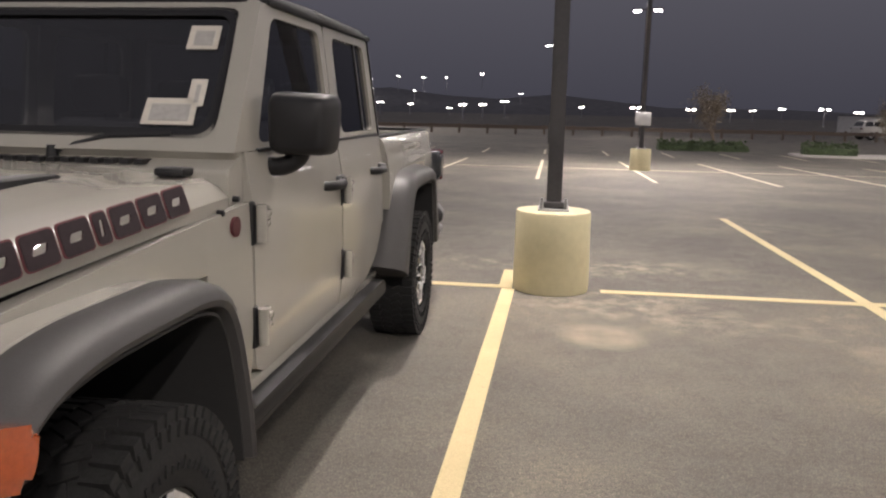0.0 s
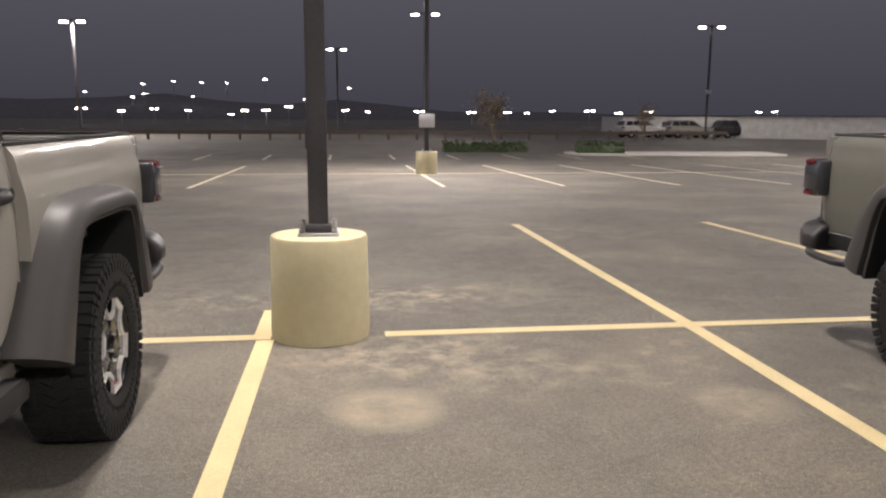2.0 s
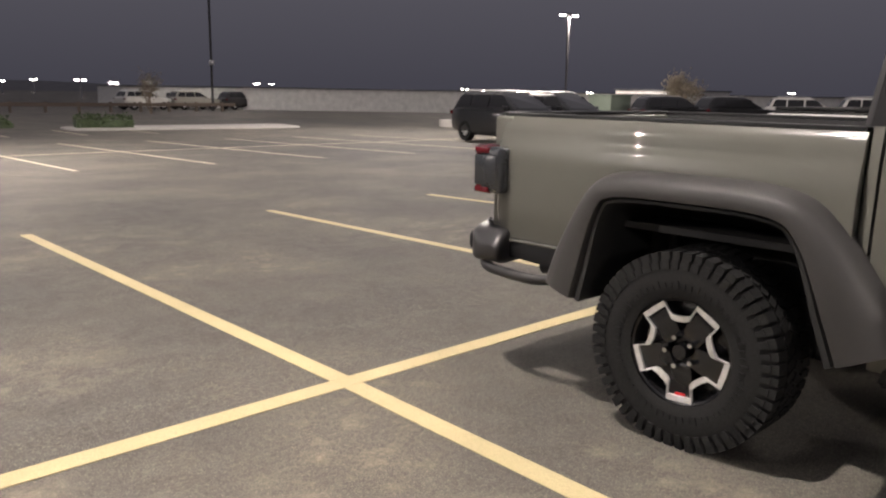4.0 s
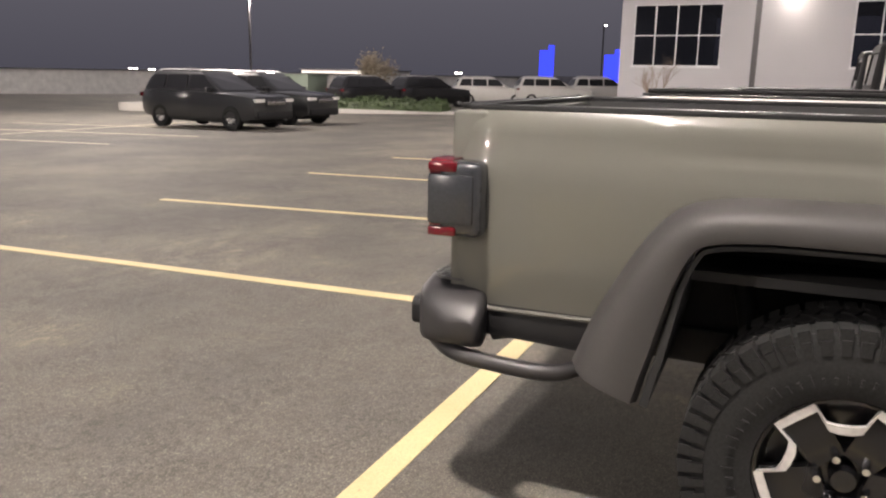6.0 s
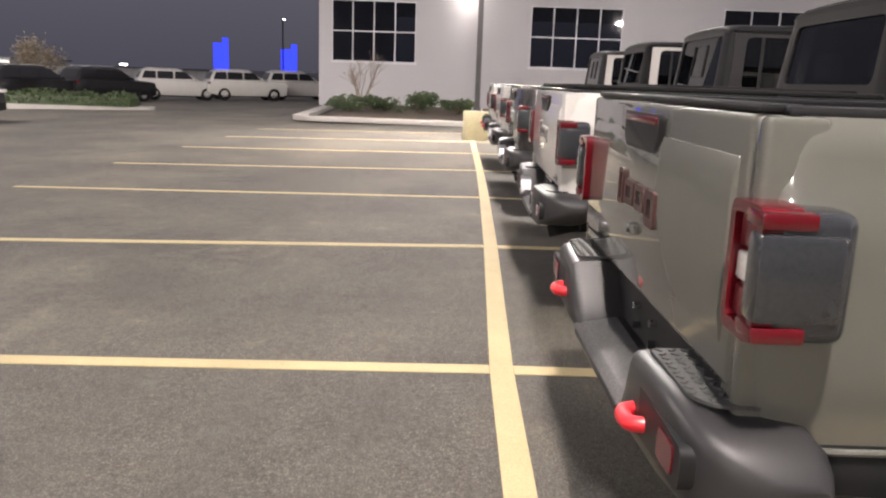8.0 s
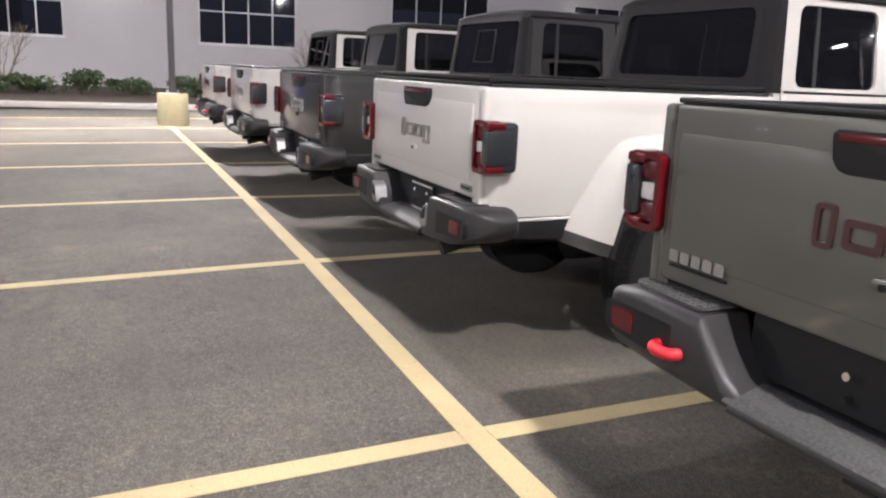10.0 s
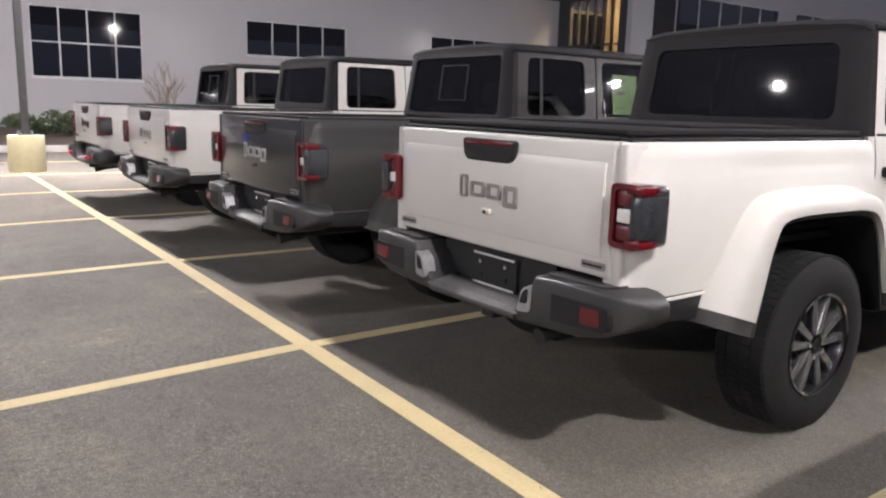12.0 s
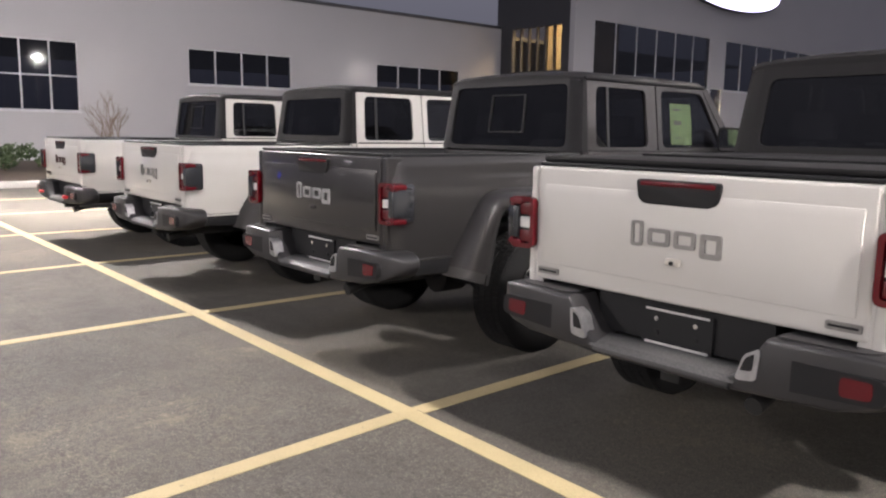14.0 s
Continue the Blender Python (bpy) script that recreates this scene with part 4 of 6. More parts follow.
def truck(name_label, x, y, paint, kind, top, flare, axle=-0.06, cover=False, turn=0.0, front=True, decals=False, sticker=False, seed=1):
    random.seed(seed)
    root = tagged(new("pickup_truck"), name_label, "pickup truck", "parked pickup trucks")
    root.matrix_world = pose(x, y, 0, 0, 0, turn)
    pn = paint
    # bed
    for sx in (-1, 1):
        s = shared("bed%d" % sx, bed_side(sx), pn, "bed_side", root)
        shared("rail%d" % sx, lambda bm, sx=sx: box(bm, *sorted((sx * 0.70, sx * 0.762)), -0.59, 1.09, 1.31, 1.332, bevel=0.008), M_DARKPLASTIC, "bed_rail_cap", root, "black bed rail cap")
        shared("linw%d" % sx, lambda bm, sx=sx: box(bm, *sorted((sx * 0.69, sx * 0.735)), -0.58, 1.06, 1.04, 1.312), M_LINER, "bed_inner_wall", root)
        cut = 0.62 if flare is pn else 0.0
        fl = shared("rflare%d%.2f" % (sx, cut), lambda bm, sx=sx: sweep(bm, sx, [q for q in R_PATH if q[1] > cut], SECTION, FOOT), flare, "rear_wheel_flare", root, "" if flare is pn else "textured dark grey wheel flare")
        if cut:
            for rear in (True, False):
                shared("rfoot%d%d" % (sx, rear), lambda bm, sx=sx: sweep(bm, sx, [q for q in R_PATH if q[1] < 0.73 and (q[0] > 0) == rear], [(a * 0.992, b * 0.97) for a, b in SECTION], FOOT), M_PLASTIC, "flare_foot", fl, "dark plastic flare foot")
        fl.location.y = axle
        shared("fflare%d" % sx, lambda bm, sx=sx: sweep(bm, sx, [(a + FA, b) for a, b in F_PATH], F_SECTION, F_FOOT), flare, "front_wheel_flare", root, "" if flare is pn else "textured dark grey wheel flare")
        shared("fledge%d" % sx, lambda bm, sx=sx: sweep(bm, sx, [(a + FA, b) for a, b in F_PATH if b > 0.86], F_LEDGE, F_FOOT), pn, "fender_top", root)
        shared("qlow%d" % sx, lambda bm, sx=sx: prism(bm, rounded([(0.62, 0.60), (1.10, 0.62), (1.06, 0.72), (0.60, 0.72)], 0.02), *sorted((sx * 0.70, sx * 0.80)), "X", 0.01), M_DARKPLASTIC, "lower_quarter_trim", root, "black lower trim")
        shared("rliner%d" % sx, lambda bm, sx=sx: sweep(bm, sx, R_PATH, [(a, b * 1.6) for a, b in LINER], FOOT), M_UNDER, "wheel_liner", root).location.y = axle
        shared("fliner%d" % sx, lambda bm, sx=sx: sweep(bm, sx, [(a + FA, b) for a, b in F_PATH], LINER, F_FOOT), M_UNDER, "wheel_liner", root)
        tail_lamp(root, sx)
        shared("rcor%d" % sx, lambda bm, sx=sx: box(bm, *sorted((sx * 0.741, sx * 0.786)), 1.02, 1.136, 0.735, 1.314, bevel=0.014, seg=3), pn, "bed_corner", root)
        shared("lip%d" % sx, lambda bm, sx=sx: tube(bm, [(sx * 0.802, 0.61, 0.705), (sx * 0.803, 0.8, 0.703), (sx * 0.801, 1.0, 0.701)], 0.008, 8), pn, "body_lip", root)
        shared("whs%d" % sx, lambda bm, sx=sx: box(bm, *sorted((sx * 0.40, sx * 0.43)), -0.62, 0.74, 0.58, 1.0, bevel=0.01), M_UNDER, "wheel_house", root)
        shared("whe%d" % sx, lambda bm, sx=sx: box(bm, *sorted((sx * 0.43, sx * 0.74)), 0.70, 0.74, 0.60, 0.86, bevel=0.01), M_UNDER, "wheel_house", root)
        for yy in (0, FA):
            wheel(root, sx, yy + (axle if yy == 0 else 0), kind)
    shared("bedfloor", lambda bm: box(bm, -0.70, 0.70, -0.58, 1.08, 0.84, 0.87), M_LINER, "bed_floor", root)
    shared("bedfront", lambda bm: box(bm, -0.735, 0.735, -0.60, -0.55, 0.6, 1.318, bevel=0.01), pn, "bed_front_wall", root)
    tg = shared("tailgate", lambda bm: box(bm, -0.735, 0.735, 1.045, 1.139, 0.795, 1.318, bevel=0.018, seg=3), pn, "tailgate", root)
    def crease(bm):
        prism(bm, [(1.12, 1.245), (1.141, 1.235), (1.151, 1.20), (1.151, 0.93), (1.143, 0.875), (1.12, 0.86)], -0.69, 0.69, "X", 0.004)
    shared("crease", crease, pn, "tailgate_panel", tg, "raised tailgate pressing")
    shared("tgcap", lambda bm: box(bm, -0.735, 0.735, 1.05, 1.132, 1.318, 1.334, bevel=0.006), M_DARKPLASTIC, "tailgate_cap", tg, "black tailgate cap")
    h = shared("tghandle", lambda bm: prism(bm, rounded([(-0.185, 1.275), (-0.175, 1.205), (-0.14, 1.19), (0.14, 1.19), (0.175, 1.205), (0.185, 1.275), (0.18, 1.288), (-0.18, 1.288)], 0.015), 1.12, 1.158, "Y", 0.006), M_DARKPLASTIC, "tailgate_handle", tg, "black tailgate handle")
    shared("tgbrake", lambda bm: box(bm, -0.165, 0.165, 1.15, 1.164, 1.262, 1.281, bevel=0.004), M_REDLENS, "high_brake_lamp", h, "slim red brake lamp")
    em = [(-0.2, -0.145, 1.015, 1.12), (-0.12, -0.02, 1.025, 1.095), (0.0, 0.095, 1.025, 1.095), (0.115, 0.205, 1.0, 1.095)]
    letter_bars(tg, "emb", [(-b, -a, c, d) for a, b, c, d in em], lambda u, v, w: (u, 1.160 - w, v), M_EMBLEM if kind == "rubicon" and not decals else M_EMBSILVER if pn is M_GRANITE else M_BADGE, "emblem", "raised emblem shape", 0.012, True)
    shared("cam", lambda bm: box(bm, -0.035, 0.03, 1.14, 1.168, 0.955, 0.982, bevel=0.008), M_PAPER if pn is M_WHITE else pn, "camera_housing", tg)
    shared("camdot", lambda bm: cyl(bm, (-0.002, 1.168, 0.966), 0.009, 0.009, 0.01, 12, "Y"), M_DARKPLASTIC, "camera_lens", tg)
    if kind == "rubicon":
        for k in range(5):
            a = 0.46 + k * 0.045
            shared("dl%d" % k, lambda bm, a=a: prism(bm, rounded([(a, 0.865), (a + 0.036, 0.865), (a + 0.036, 0.90), (a, 0.90)], 0.008), 1.12, 1.156, "Y"), M_CHROME, "dealer_badge", tg, "silver dealer badge shape")
        shared("dlbar", lambda bm: box(bm, 0.46, 0.68, 1.12, 1.150, 0.848, 0.855), M_DARKPLASTIC, "dealer_badge_line", tg)
    else:
        for sx in (-1, 1):
            b = shared("ovl%d" % sx, lambda bm, sx=sx: prism(bm, rounded([(sx * 0.655 - 0.06, 0.825), (sx * 0.655 + 0.06, 0.825), (sx * 0.655 + 0.06, 0.855), (sx * 0.655 - 0.06, 0.855)], 0.008), 1.12, 1.147, "Y"), M_BADGE, "trim_badge", tg, "small grey trim badge")
            shared("ovm%d" % sx, lambda bm, sx=sx: box(bm, sx * 0.655 - 0.05, sx * 0.655 + 0.05, 1.13, 1.1495, 0.836, 0.844), M_DARKPLASTIC, "badge_print", b)
    rear_bumper(root, kind)
    if cover:
        shared("cover", lambda bm: box(bm, -0.745, 0.745, -0.58, 1.10, 1.335, 1.362, bevel=0.012), M_SOFTTOP, "bed_cover", root, "black soft bed cover")
        shared("cover2", lambda bm: box(bm, -0.60, 0.60, -0.50, 0.55, 1.361, 1.374, bevel=0.006), M_SOFTTOP, "cover_panel", root)
    # cab lower body
    for sx in (-1, 1):
        fd = shared("fdoor%d" % sx, lambda bm, sx=sx: skin(bm, sx, span(-2.62, -2.50, 4) + span(-2.45, -1.535, 12), poly([(-2.62, 0.68), (-2.59, 0.60), (-2.50, 0.565), (-1.5, 0.565)]), lambda y: 1.342, lambda y, z: door_x(z), 10, 0.04), pn, "front_door", root)
        rd = shared("rdoor%d" % sx, lambda bm, sx=sx: skin(bm, sx, span(-1.52, -0.66, 14), poly([(-1.52, 0.565), (-1.0, 0.565), (-0.80, 0.66), (-0.66, 0.86)]), lambda y: 1.342, lambda y, z: door_x(z), 10, 0.04), pn, "rear_door", root)
        shared("crnr%d" % sx, lambda bm, sx=sx: skin(bm, sx, [-0.648, -0.625, -0.61], lambda y: 0.80, lambda y: 1.342, lambda y, z: door_x(z) - 0.3 * max(0, y + 0.64), 8, 0.05), pn, "cab_corner", root)
        shared("sill%d" % sx, lambda bm, sx=sx: box(bm, *sorted((sx * 0.66, sx * 0.772)), -2.75, -0.68, 0.47, 0.562, bevel=0.01), pn, "door_sill", root)
        shared("rock%d%s" % (sx, kind), lambda bm, sx=sx: prism(bm, rounded([(-2.84, 0.445), (-0.74, 0.445), (-0.76, 0.525), (-2.82, 0.525)], 0.02), *sorted((sx * 0.76, sx * 0.84)), "X", 0.02), M_DARKPLASTIC, "rock_rail", root, "dark grey rock rail")
        def place(u, v, w, sx=sx):
            return (sx * (lean(v) - 0.005 - w), u, v)
        shared("fdu%d" % sx, lambda bm: ring_frame(bm, [(-2.60, 1.343), (-1.535, 1.343), (-1.535, 1.85), (-2.24, 1.85)], [(-2.48, 1.368), (-1.592, 1.368), (-1.597, 1.815), (-2.18, 1.815)], place, 0.035, 0.03, 0.06), pn, "window_frame", fd)
        shared("rdu%d" % sx, lambda bm: ring_frame(bm, [(-1.52, 1.343), (-0.66, 1.343), (-0.69, 1.85), (-1.52, 1.85)], [(-1.40, 1.37), (-0.76, 1.37), (-0.79, 1.81), (-1.395, 1.81)], place, 0.035, 0.03, 0.06), pn, "window_frame", rd)
        for nm, dr, out in (("fg", fd, [(-2.49, 1.355), (-1.585, 1.355), (-1.59, 1.822), (-2.18, 1.822)]), ("rg", rd, [(-1.41, 1.355), (-0.75, 1.355), (-0.78, 1.82), (-1.405, 1.82)])):
            g = shared("%s%d" % (nm, sx), lambda bm: pane_bm(bm, out, place, 0.016, 0.020), M_WSGLASS if nm == "fg" else M_GLASS, "window_glass", dr, "dark tinted glass")
            g.visible_shadow = False
        shared("rbar%d" % sx, lambda bm: pane_bm(bm, [(-0.93, 1.36), (-0.905, 1.36), (-0.925, 1.815), (-0.95, 1.815)], place, 0.010, 0.024, 0.004), M_DARKPLASTIC, "window_divider", rd)
        shared("dtrim%d" % sx, lambda bm, sx=sx: box(bm, *sorted((sx * 0.755, sx * 0.776)), -2.50, -0.68, 1.336, 1.35, bevel=0.003), M_DARKPLASTIC, "belt_seal", root)
        for yy, dr in ((-1.70, fd), (-0.84, rd)):
            hd = shared("hnd%d%.2f" % (sx, yy), lambda bm, sx=sx: tube(bm, chaikin([(sx * 0.79, yy - 0.10, 1.155), (sx * 0.835, yy - 0.075, 1.155), (sx * 0.84, yy, 1.155), (sx * 0.835, yy + 0.075, 1.155), (sx * 0.79, yy + 0.10, 1.155)]), 0.021), M_DARKPLASTIC, "door_handle", dr, "black door handle")
            shared("hnk%d%.2f" % (sx, yy), lambda bm, sx=sx: cyl(bm, (sx * 0.805, yy + 0.10, 1.162), 0.026, 0.022, 0.06, 14, "X"), M_DARKPLASTIC, "handle_button", hd)
        for yy, dr in ((-2.62, fd), (-1.525, rd)):
            for z in (0.775, 1.125):
                def hinge(bm, sx=sx, yy=yy, z=z):
                    box(bm, *sorted((sx * 0.79, sx * 0.822)), yy + 0.012, yy + 0.10, z - 0.036, z + 0.036, bevel=0.009)
                    box(bm, *sorted((sx * 0.80, sx * 0.836)), yy + 0.02, yy + 0.075, z + 0.006, z + 0.028, bevel=0.006)
                    box(bm, *sorted((sx * 0.80, sx * 0.832)), yy + 0.02, yy + 0.075, z - 0.028, z - 0.008, bevel=0.006)
                    cyl(bm, (sx * 0.826, yy, z - 0.012), 0.019, 0.019, 0.125, 14)
                def gap(bm, sx=sx, yy=yy, z=z):
                    box(bm, *sorted((sx * 0.785, sx * 0.806)), yy - 0.028, yy + 0.008, z - 0.085, z + 0.06, bevel=0.006)
                hb = shared("hgap%d%.2f%.2f" % (sx, yy, z), gap, M_DARKPLASTIC, "hinge_base", dr)
                shared("hinge%d%.2f%.2f" % (sx, yy, z), hinge, pn, "door_hinge", dr, "exposed door hinge")
        # cowl side and front fender side
        shared("cowl%d" % sx, lambda bm, sx=sx: skin(bm, sx, span(-2.92, -2.64, 8), poly([(-2.92, 0.52), (-2.64, 0.52)]), poly([(-2.92, 1.16), (-2.64, 1.185)]), lambda y, z: min(door_x(z), 0.80) - 0.10 * max(0.0, (-2.66 - y)), 10, 0.05), pn, "cowl_side", root)
        shared("fend%d" % sx, lambda bm, sx=sx: skin(bm, sx, span(-4.06, -2.921, 16), lambda y: 1.0 if y > -4.0 else 0.8, poly([(-4.06, 1.06), (-2.93, 1.16)]), lambda y, z: 0.70 + 0.072 * (y + 4.06) / 1.13 + 0.02 * (1.12 - z), 4, 0.05), pn, "fender_side", root)
        shared("mirarm%d" % sx, lambda bm, sx=sx: tube(bm, chaikin([(sx * 0.755, -2.40, 1.285), (sx * 0.82, -2.40, 1.28), (sx * 0.88, -2.40, 1.31), (sx * 0.90, -2.40, 1.35)]), 0.034), M_DARKPLASTIC, "mirror_arm", root)
        mir = shared("mir%d" % sx, lambda bm, sx=sx: loft(bm, [[(sx * (0.905 + 0.98 * u * k), yy, 1.435 + 1.0 * v * k) for u, v in rounded([(-0.115, -0.11), (0.11, -0.11), (0.125, 0.10), (-0.115, 0.11)], 0.045)] for yy, k in ((-2.50, 0.72), (-2.485, 0.88), (-2.44, 0.98), (-2.36, 1.0), (-2.345, 0.97))]), M_DARKPLASTIC, "mirror", root, "black door mirror housing")
        shared("mirg%d" % sx, lambda bm, sx=sx: prism(bm, rounded([(sx * 0.815, 1.345), (sx * 0.995, 1.345), (sx * 1.005, 1.515), (sx * 0.815, 1.52)], 0.03), -2.3445, -2.341, "Y"), M_CHROME, "mirror_glass", mir, "mirror glass")
        shared("apil%d" % sx, lambda bm, sx=sx: loft(bm, [[(sx * (0.772 - a * 0.062), yb + a * 0.42 + dy, 1.345 + a * 0.51) if True else 0 for yb, dy in ((-2.70, 0), (-2.70, 0.10))] + [(sx * (0.70 - a * 0.062), -2.60 + a * 0.42, 1.345 + a * 0.51), (sx * (0.70 - a * 0.062), -2.70 + a * 0.42, 1.345 + a * 0.51)] for a in (0, 0.5, 1.0)]), pn, "windscreen_pillar", root)
        shared("cpil%d" % sx, lambda bm, sx=sx: loft(bm, [[(sx * (lean(z) + 0.002), -0.655 - (z - 1.34) * 0.06, z), (sx * (lean(z) - 0.005), -0.60 - (z - 1.34) * 0.1, z), (sx * (lean(z) - 0.05), -0.565 - (z - 1.34) * 0.12, z), (sx * (lean(z) - 0.12), -0.56 - (z - 1.34) * 0.12, z), (sx * (lean(z) - 0.12), -0.655 - (z - 1.34) * 0.06, z)] for z in span(1.335, 1.85, 4)]), top, "rear_pillar", root, "dark top corner pillar")
        shared("roofr%d" % sx, lambda bm, sx=sx: box(bm, *sorted((sx * 0.67, sx * 0.722)), -2.22, -0.66, 1.852, 1.876, bevel=0.006), top, "roof_gutter", root)
    # roof
    def roof(bm):
        secs = []
        for y, k, dz in ((-2.27, 0.93, -0.03), (-2.24, 0.97, -0.012), (-2.15, 1.0, 0.0), (-1.6, 1.0, 0.008), (-1.59, 1.0, 0.003), (-1.57, 1.0, 0.003), (-1.56, 1.0, 0.008), (-0.75, 1.0, 0.0), (-0.66, 0.995, -0.012), (-0.63, 0.98, -0.035)):
            o = [(-0.712, 1.85), (-0.708, 1.878), (-0.685, 1.902), (-0.57, 1.92), (-0.3, 1.932), (0, 1.936), (0.3, 1.932), (0.57, 1.92), (0.685, 1.902), (0.708, 1.878), (0.712, 1.85), (0, 1.86)]
            secs.append([(a * k, y, b + (dz if b > 1.865 else 0)) for a, b in o])
        loft(bm, secs)
    shared("roof", roof, top, "roof", root, "black removable top" if top is M_TOP else "dark canvas soft top")
    def rear_place(u, v, w):
        return (u, -0.56 - (v - 1.34) * 0.12 - w, v)
    hard = top is M_TOP
    w0, w1, z0, z1 = (0.638, 0.60, 1.365, 1.825) if hard else (0.60, 0.57, 1.41, 1.795)
    shared("rwall%d" % hard, lambda bm: ring_frame(bm, [(-0.66, 1.335), (0.66, 1.335), (0.61, 1.86), (-0.61, 1.86)], [(-w0, z0), (w0, z0), (w1, z1), (-w1, z1)], rear_place, 0.05, 0.02, 0.06), top, "cab_rear_wall", root)
    g = shared("rglass%d" % hard, lambda bm: pane_bm(bm, [(-w0 - 0.012, z0 - 0.01), (w0 + 0.012, z0 - 0.01), (w1 + 0.012, z1 + 0.01), (-w1 - 0.012, z1 + 0.01)], rear_place, 0.014, 0.018), M_GLASS, "rear_window", root, "dark tinted rear window")
    g.visible_shadow = False
    if top is M_TOP:
        shared("rslide", lambda bm: ring_frame(bm, [(-0.19, 1.47), (0.19, 1.47), (0.18, 1.76), (-0.18, 1.76)], [(-0.184, 1.476), (0.184, 1.476), (0.174, 1.754), (-0.174, 1.754)], rear_place, 0.02, 0.01, 0.01), M_DARKPLASTIC, "sliding_pane_frame", g)
    shared("cabback", lambda bm: box(bm, -0.70, 0.70, -0.66, -0.62, 0.55, 1.345), pn, "cab_back_panel", root)
    # hood, cowl, windscreen
    def hood(bm):
        secs = []
        for y, w, zc, zs in ((-4.08, 0.615, 1.135, 1.075), (-4.05, 0.64, 1.165, 1.08), (-3.9, 0.66, 1.20, 1.09), (-3.5, 0.70, 1.245, 1.12), (-3.1, 0.735, 1.27, 1.15), (-2.76, 0.765, 1.285, 1.17), (-2.74, 0.762, 1.28, 1.17)):
            q = [(-w, zs), (-w - 0.004, zs + 0.35 * (zc - zs)), (-w * 0.965, zs + 0.66 * (zc - zs)), (-w * 0.90, zs + 0.86 * (zc - zs)), (-w * 0.72, zc - 0.012), (-w * 0.60, zc + 0.004), (0, zc + 0.022)]
            q = q + [(-a, b) for a, b in q[-2::-1]] + [(0, zs)]
            secs.append([(a, y, b) for a, b in q])
        loft(bm, secs)
    hd = shared("hood", hood, pn, "hood", root)
    shared("cowltop", lambda bm: prism(bm, rounded([(-2.735, 1.17), (-2.735, 1.29), (-2.60, 1.345), (-2.56, 1.345), (-2.56, 1.17)], 0.015), -0.765, 0.765, "X", 0.012), pn, "cowl", root)
    shared("cowlvent", lambda bm: [box(bm, -0.45 + k * 0.05, -0.42 + k * 0.05, -2.73, -2.66, 1.303, 1.318, m=Matrix.Translation((0, 0, 0))) for k in range(19)], M_DARKPLASTIC, "cowl_vent", root, "black slatted cowl vent")
    def ws(u, v, w):
        a = (v - 1.345) / 0.51
        return (u * (1 - 0.08 * a), -2.69 + 0.42 * a + w * 0.74, v - w * 0.67)
    shared("wsframe", lambda bm: ring_frame(bm, [(-0.77, 1.345), (0.77, 1.345), (0.77, 1.868), (-0.77, 1.868)], [(-0.68, 1.395), (0.68, 1.395), (0.69, 1.825), (-0.69, 1.825)], ws, 0.05, 0.03, 0.07), pn, "windscreen_frame", root)
    g = shared("wsglass", lambda bm: pane_bm(bm, [(-0.69, 1.385), (0.69, 1.385), (0.70, 1.835), (-0.70, 1.835)], ws, 0.010, 0.015), M_WSGLASS, "windscreen", root, "clear windscreen")
    g.visible_shadow = False
    shared("mask", lambda bm: ring_frame(bm, [(-0.69, 1.385), (0.69, 1.385), (0.70, 1.835), (-0.70, 1.835)], [(-0.655, 1.415), (0.655, 1.415), (0.665, 1.805), (-0.665, 1.805)], ws, 0.003, 0.06, 0.06), M_DARKPLASTIC, "screen_border", g)
    for s, x0 in ((1, 0.02), (1, -0.62)):
        wp = shared("wiper%.2f" % x0, lambda bm: tube(bm, [(x0 + 0.12, -2.68, 1.335), (x0 + 0.30, -2.655, 1.385), (x0 + 0.52, -2.645, 1.395)], 0.011, 6), M_DARKPLASTIC, "wiper", root, "black wiper arm")
        shared("wiperb%.2f" % x0, lambda bm: cyl(bm, (x0 + 0.12, -2.68, 1.33), 0.022, 0.016, 0.05, 12), M_DARKPLASTIC, "wiper_pivot", wp)
    # front end
    shared("grille", lambda bm: prism(bm, rounded([(-0.66, 0.72), (0.66, 0.72), (0.64, 1.12), (-0.64, 1.12)], 0.08), -4.11, -4.05, "Y", 0.015), pn, "grille", root)
    for k in range(7):
        xx = -0.30 + 0.10 * k
        shared("slot%d" % k, lambda bm: prism(bm, rounded([(xx - 0.035, 0.80), (xx + 0.035, 0.80), (xx + 0.035, 1.06), (xx - 0.035, 1.06)], 0.03), -4.118, -4.10, "Y"), M_DARKPLASTIC, "grille_slot", root)
    for sx in (-1, 1):
        shared("hl%d" % sx, lambda bm: cyl(bm, (sx * 0.48, -4.115, 0.97), 0.09, 0.10, 0.05, 28, "Y"), M_CLEAR, "headlight", root, "round clear headlight")
        shared("ind%d" % sx, lambda bm: prism(bm, rounded([(-4.10, 0.925), (-3.995, 0.885), (-3.965, 0.925), (-3.955, 0.985), (-4.05, 1.015), (-4.10, 1.0)], 0.02), *sorted((sx * 0.70, sx * 0.962)), "X", 0.02), M_AMBER, "turn_signal", root, "amber fender turn signal")
        shared("latch%d" % sx, lambda bm: box(bm, *sorted((sx * 0.70, sx * 0.74)), -3.95, -3.89, 1.04, 1.13, bevel=0.01), M_DARKPLASTIC, "hood_latch", root, "black rubber hood latch")
        shared("hbump%d" % sx, lambda bm: box(bm, sx * 0.60 - 0.05, sx * 0.60 + 0.05, -2.80, -2.72, 1.272, 1.30, bevel=0.01), M_DARKPLASTIC, "hood_bumper", root)
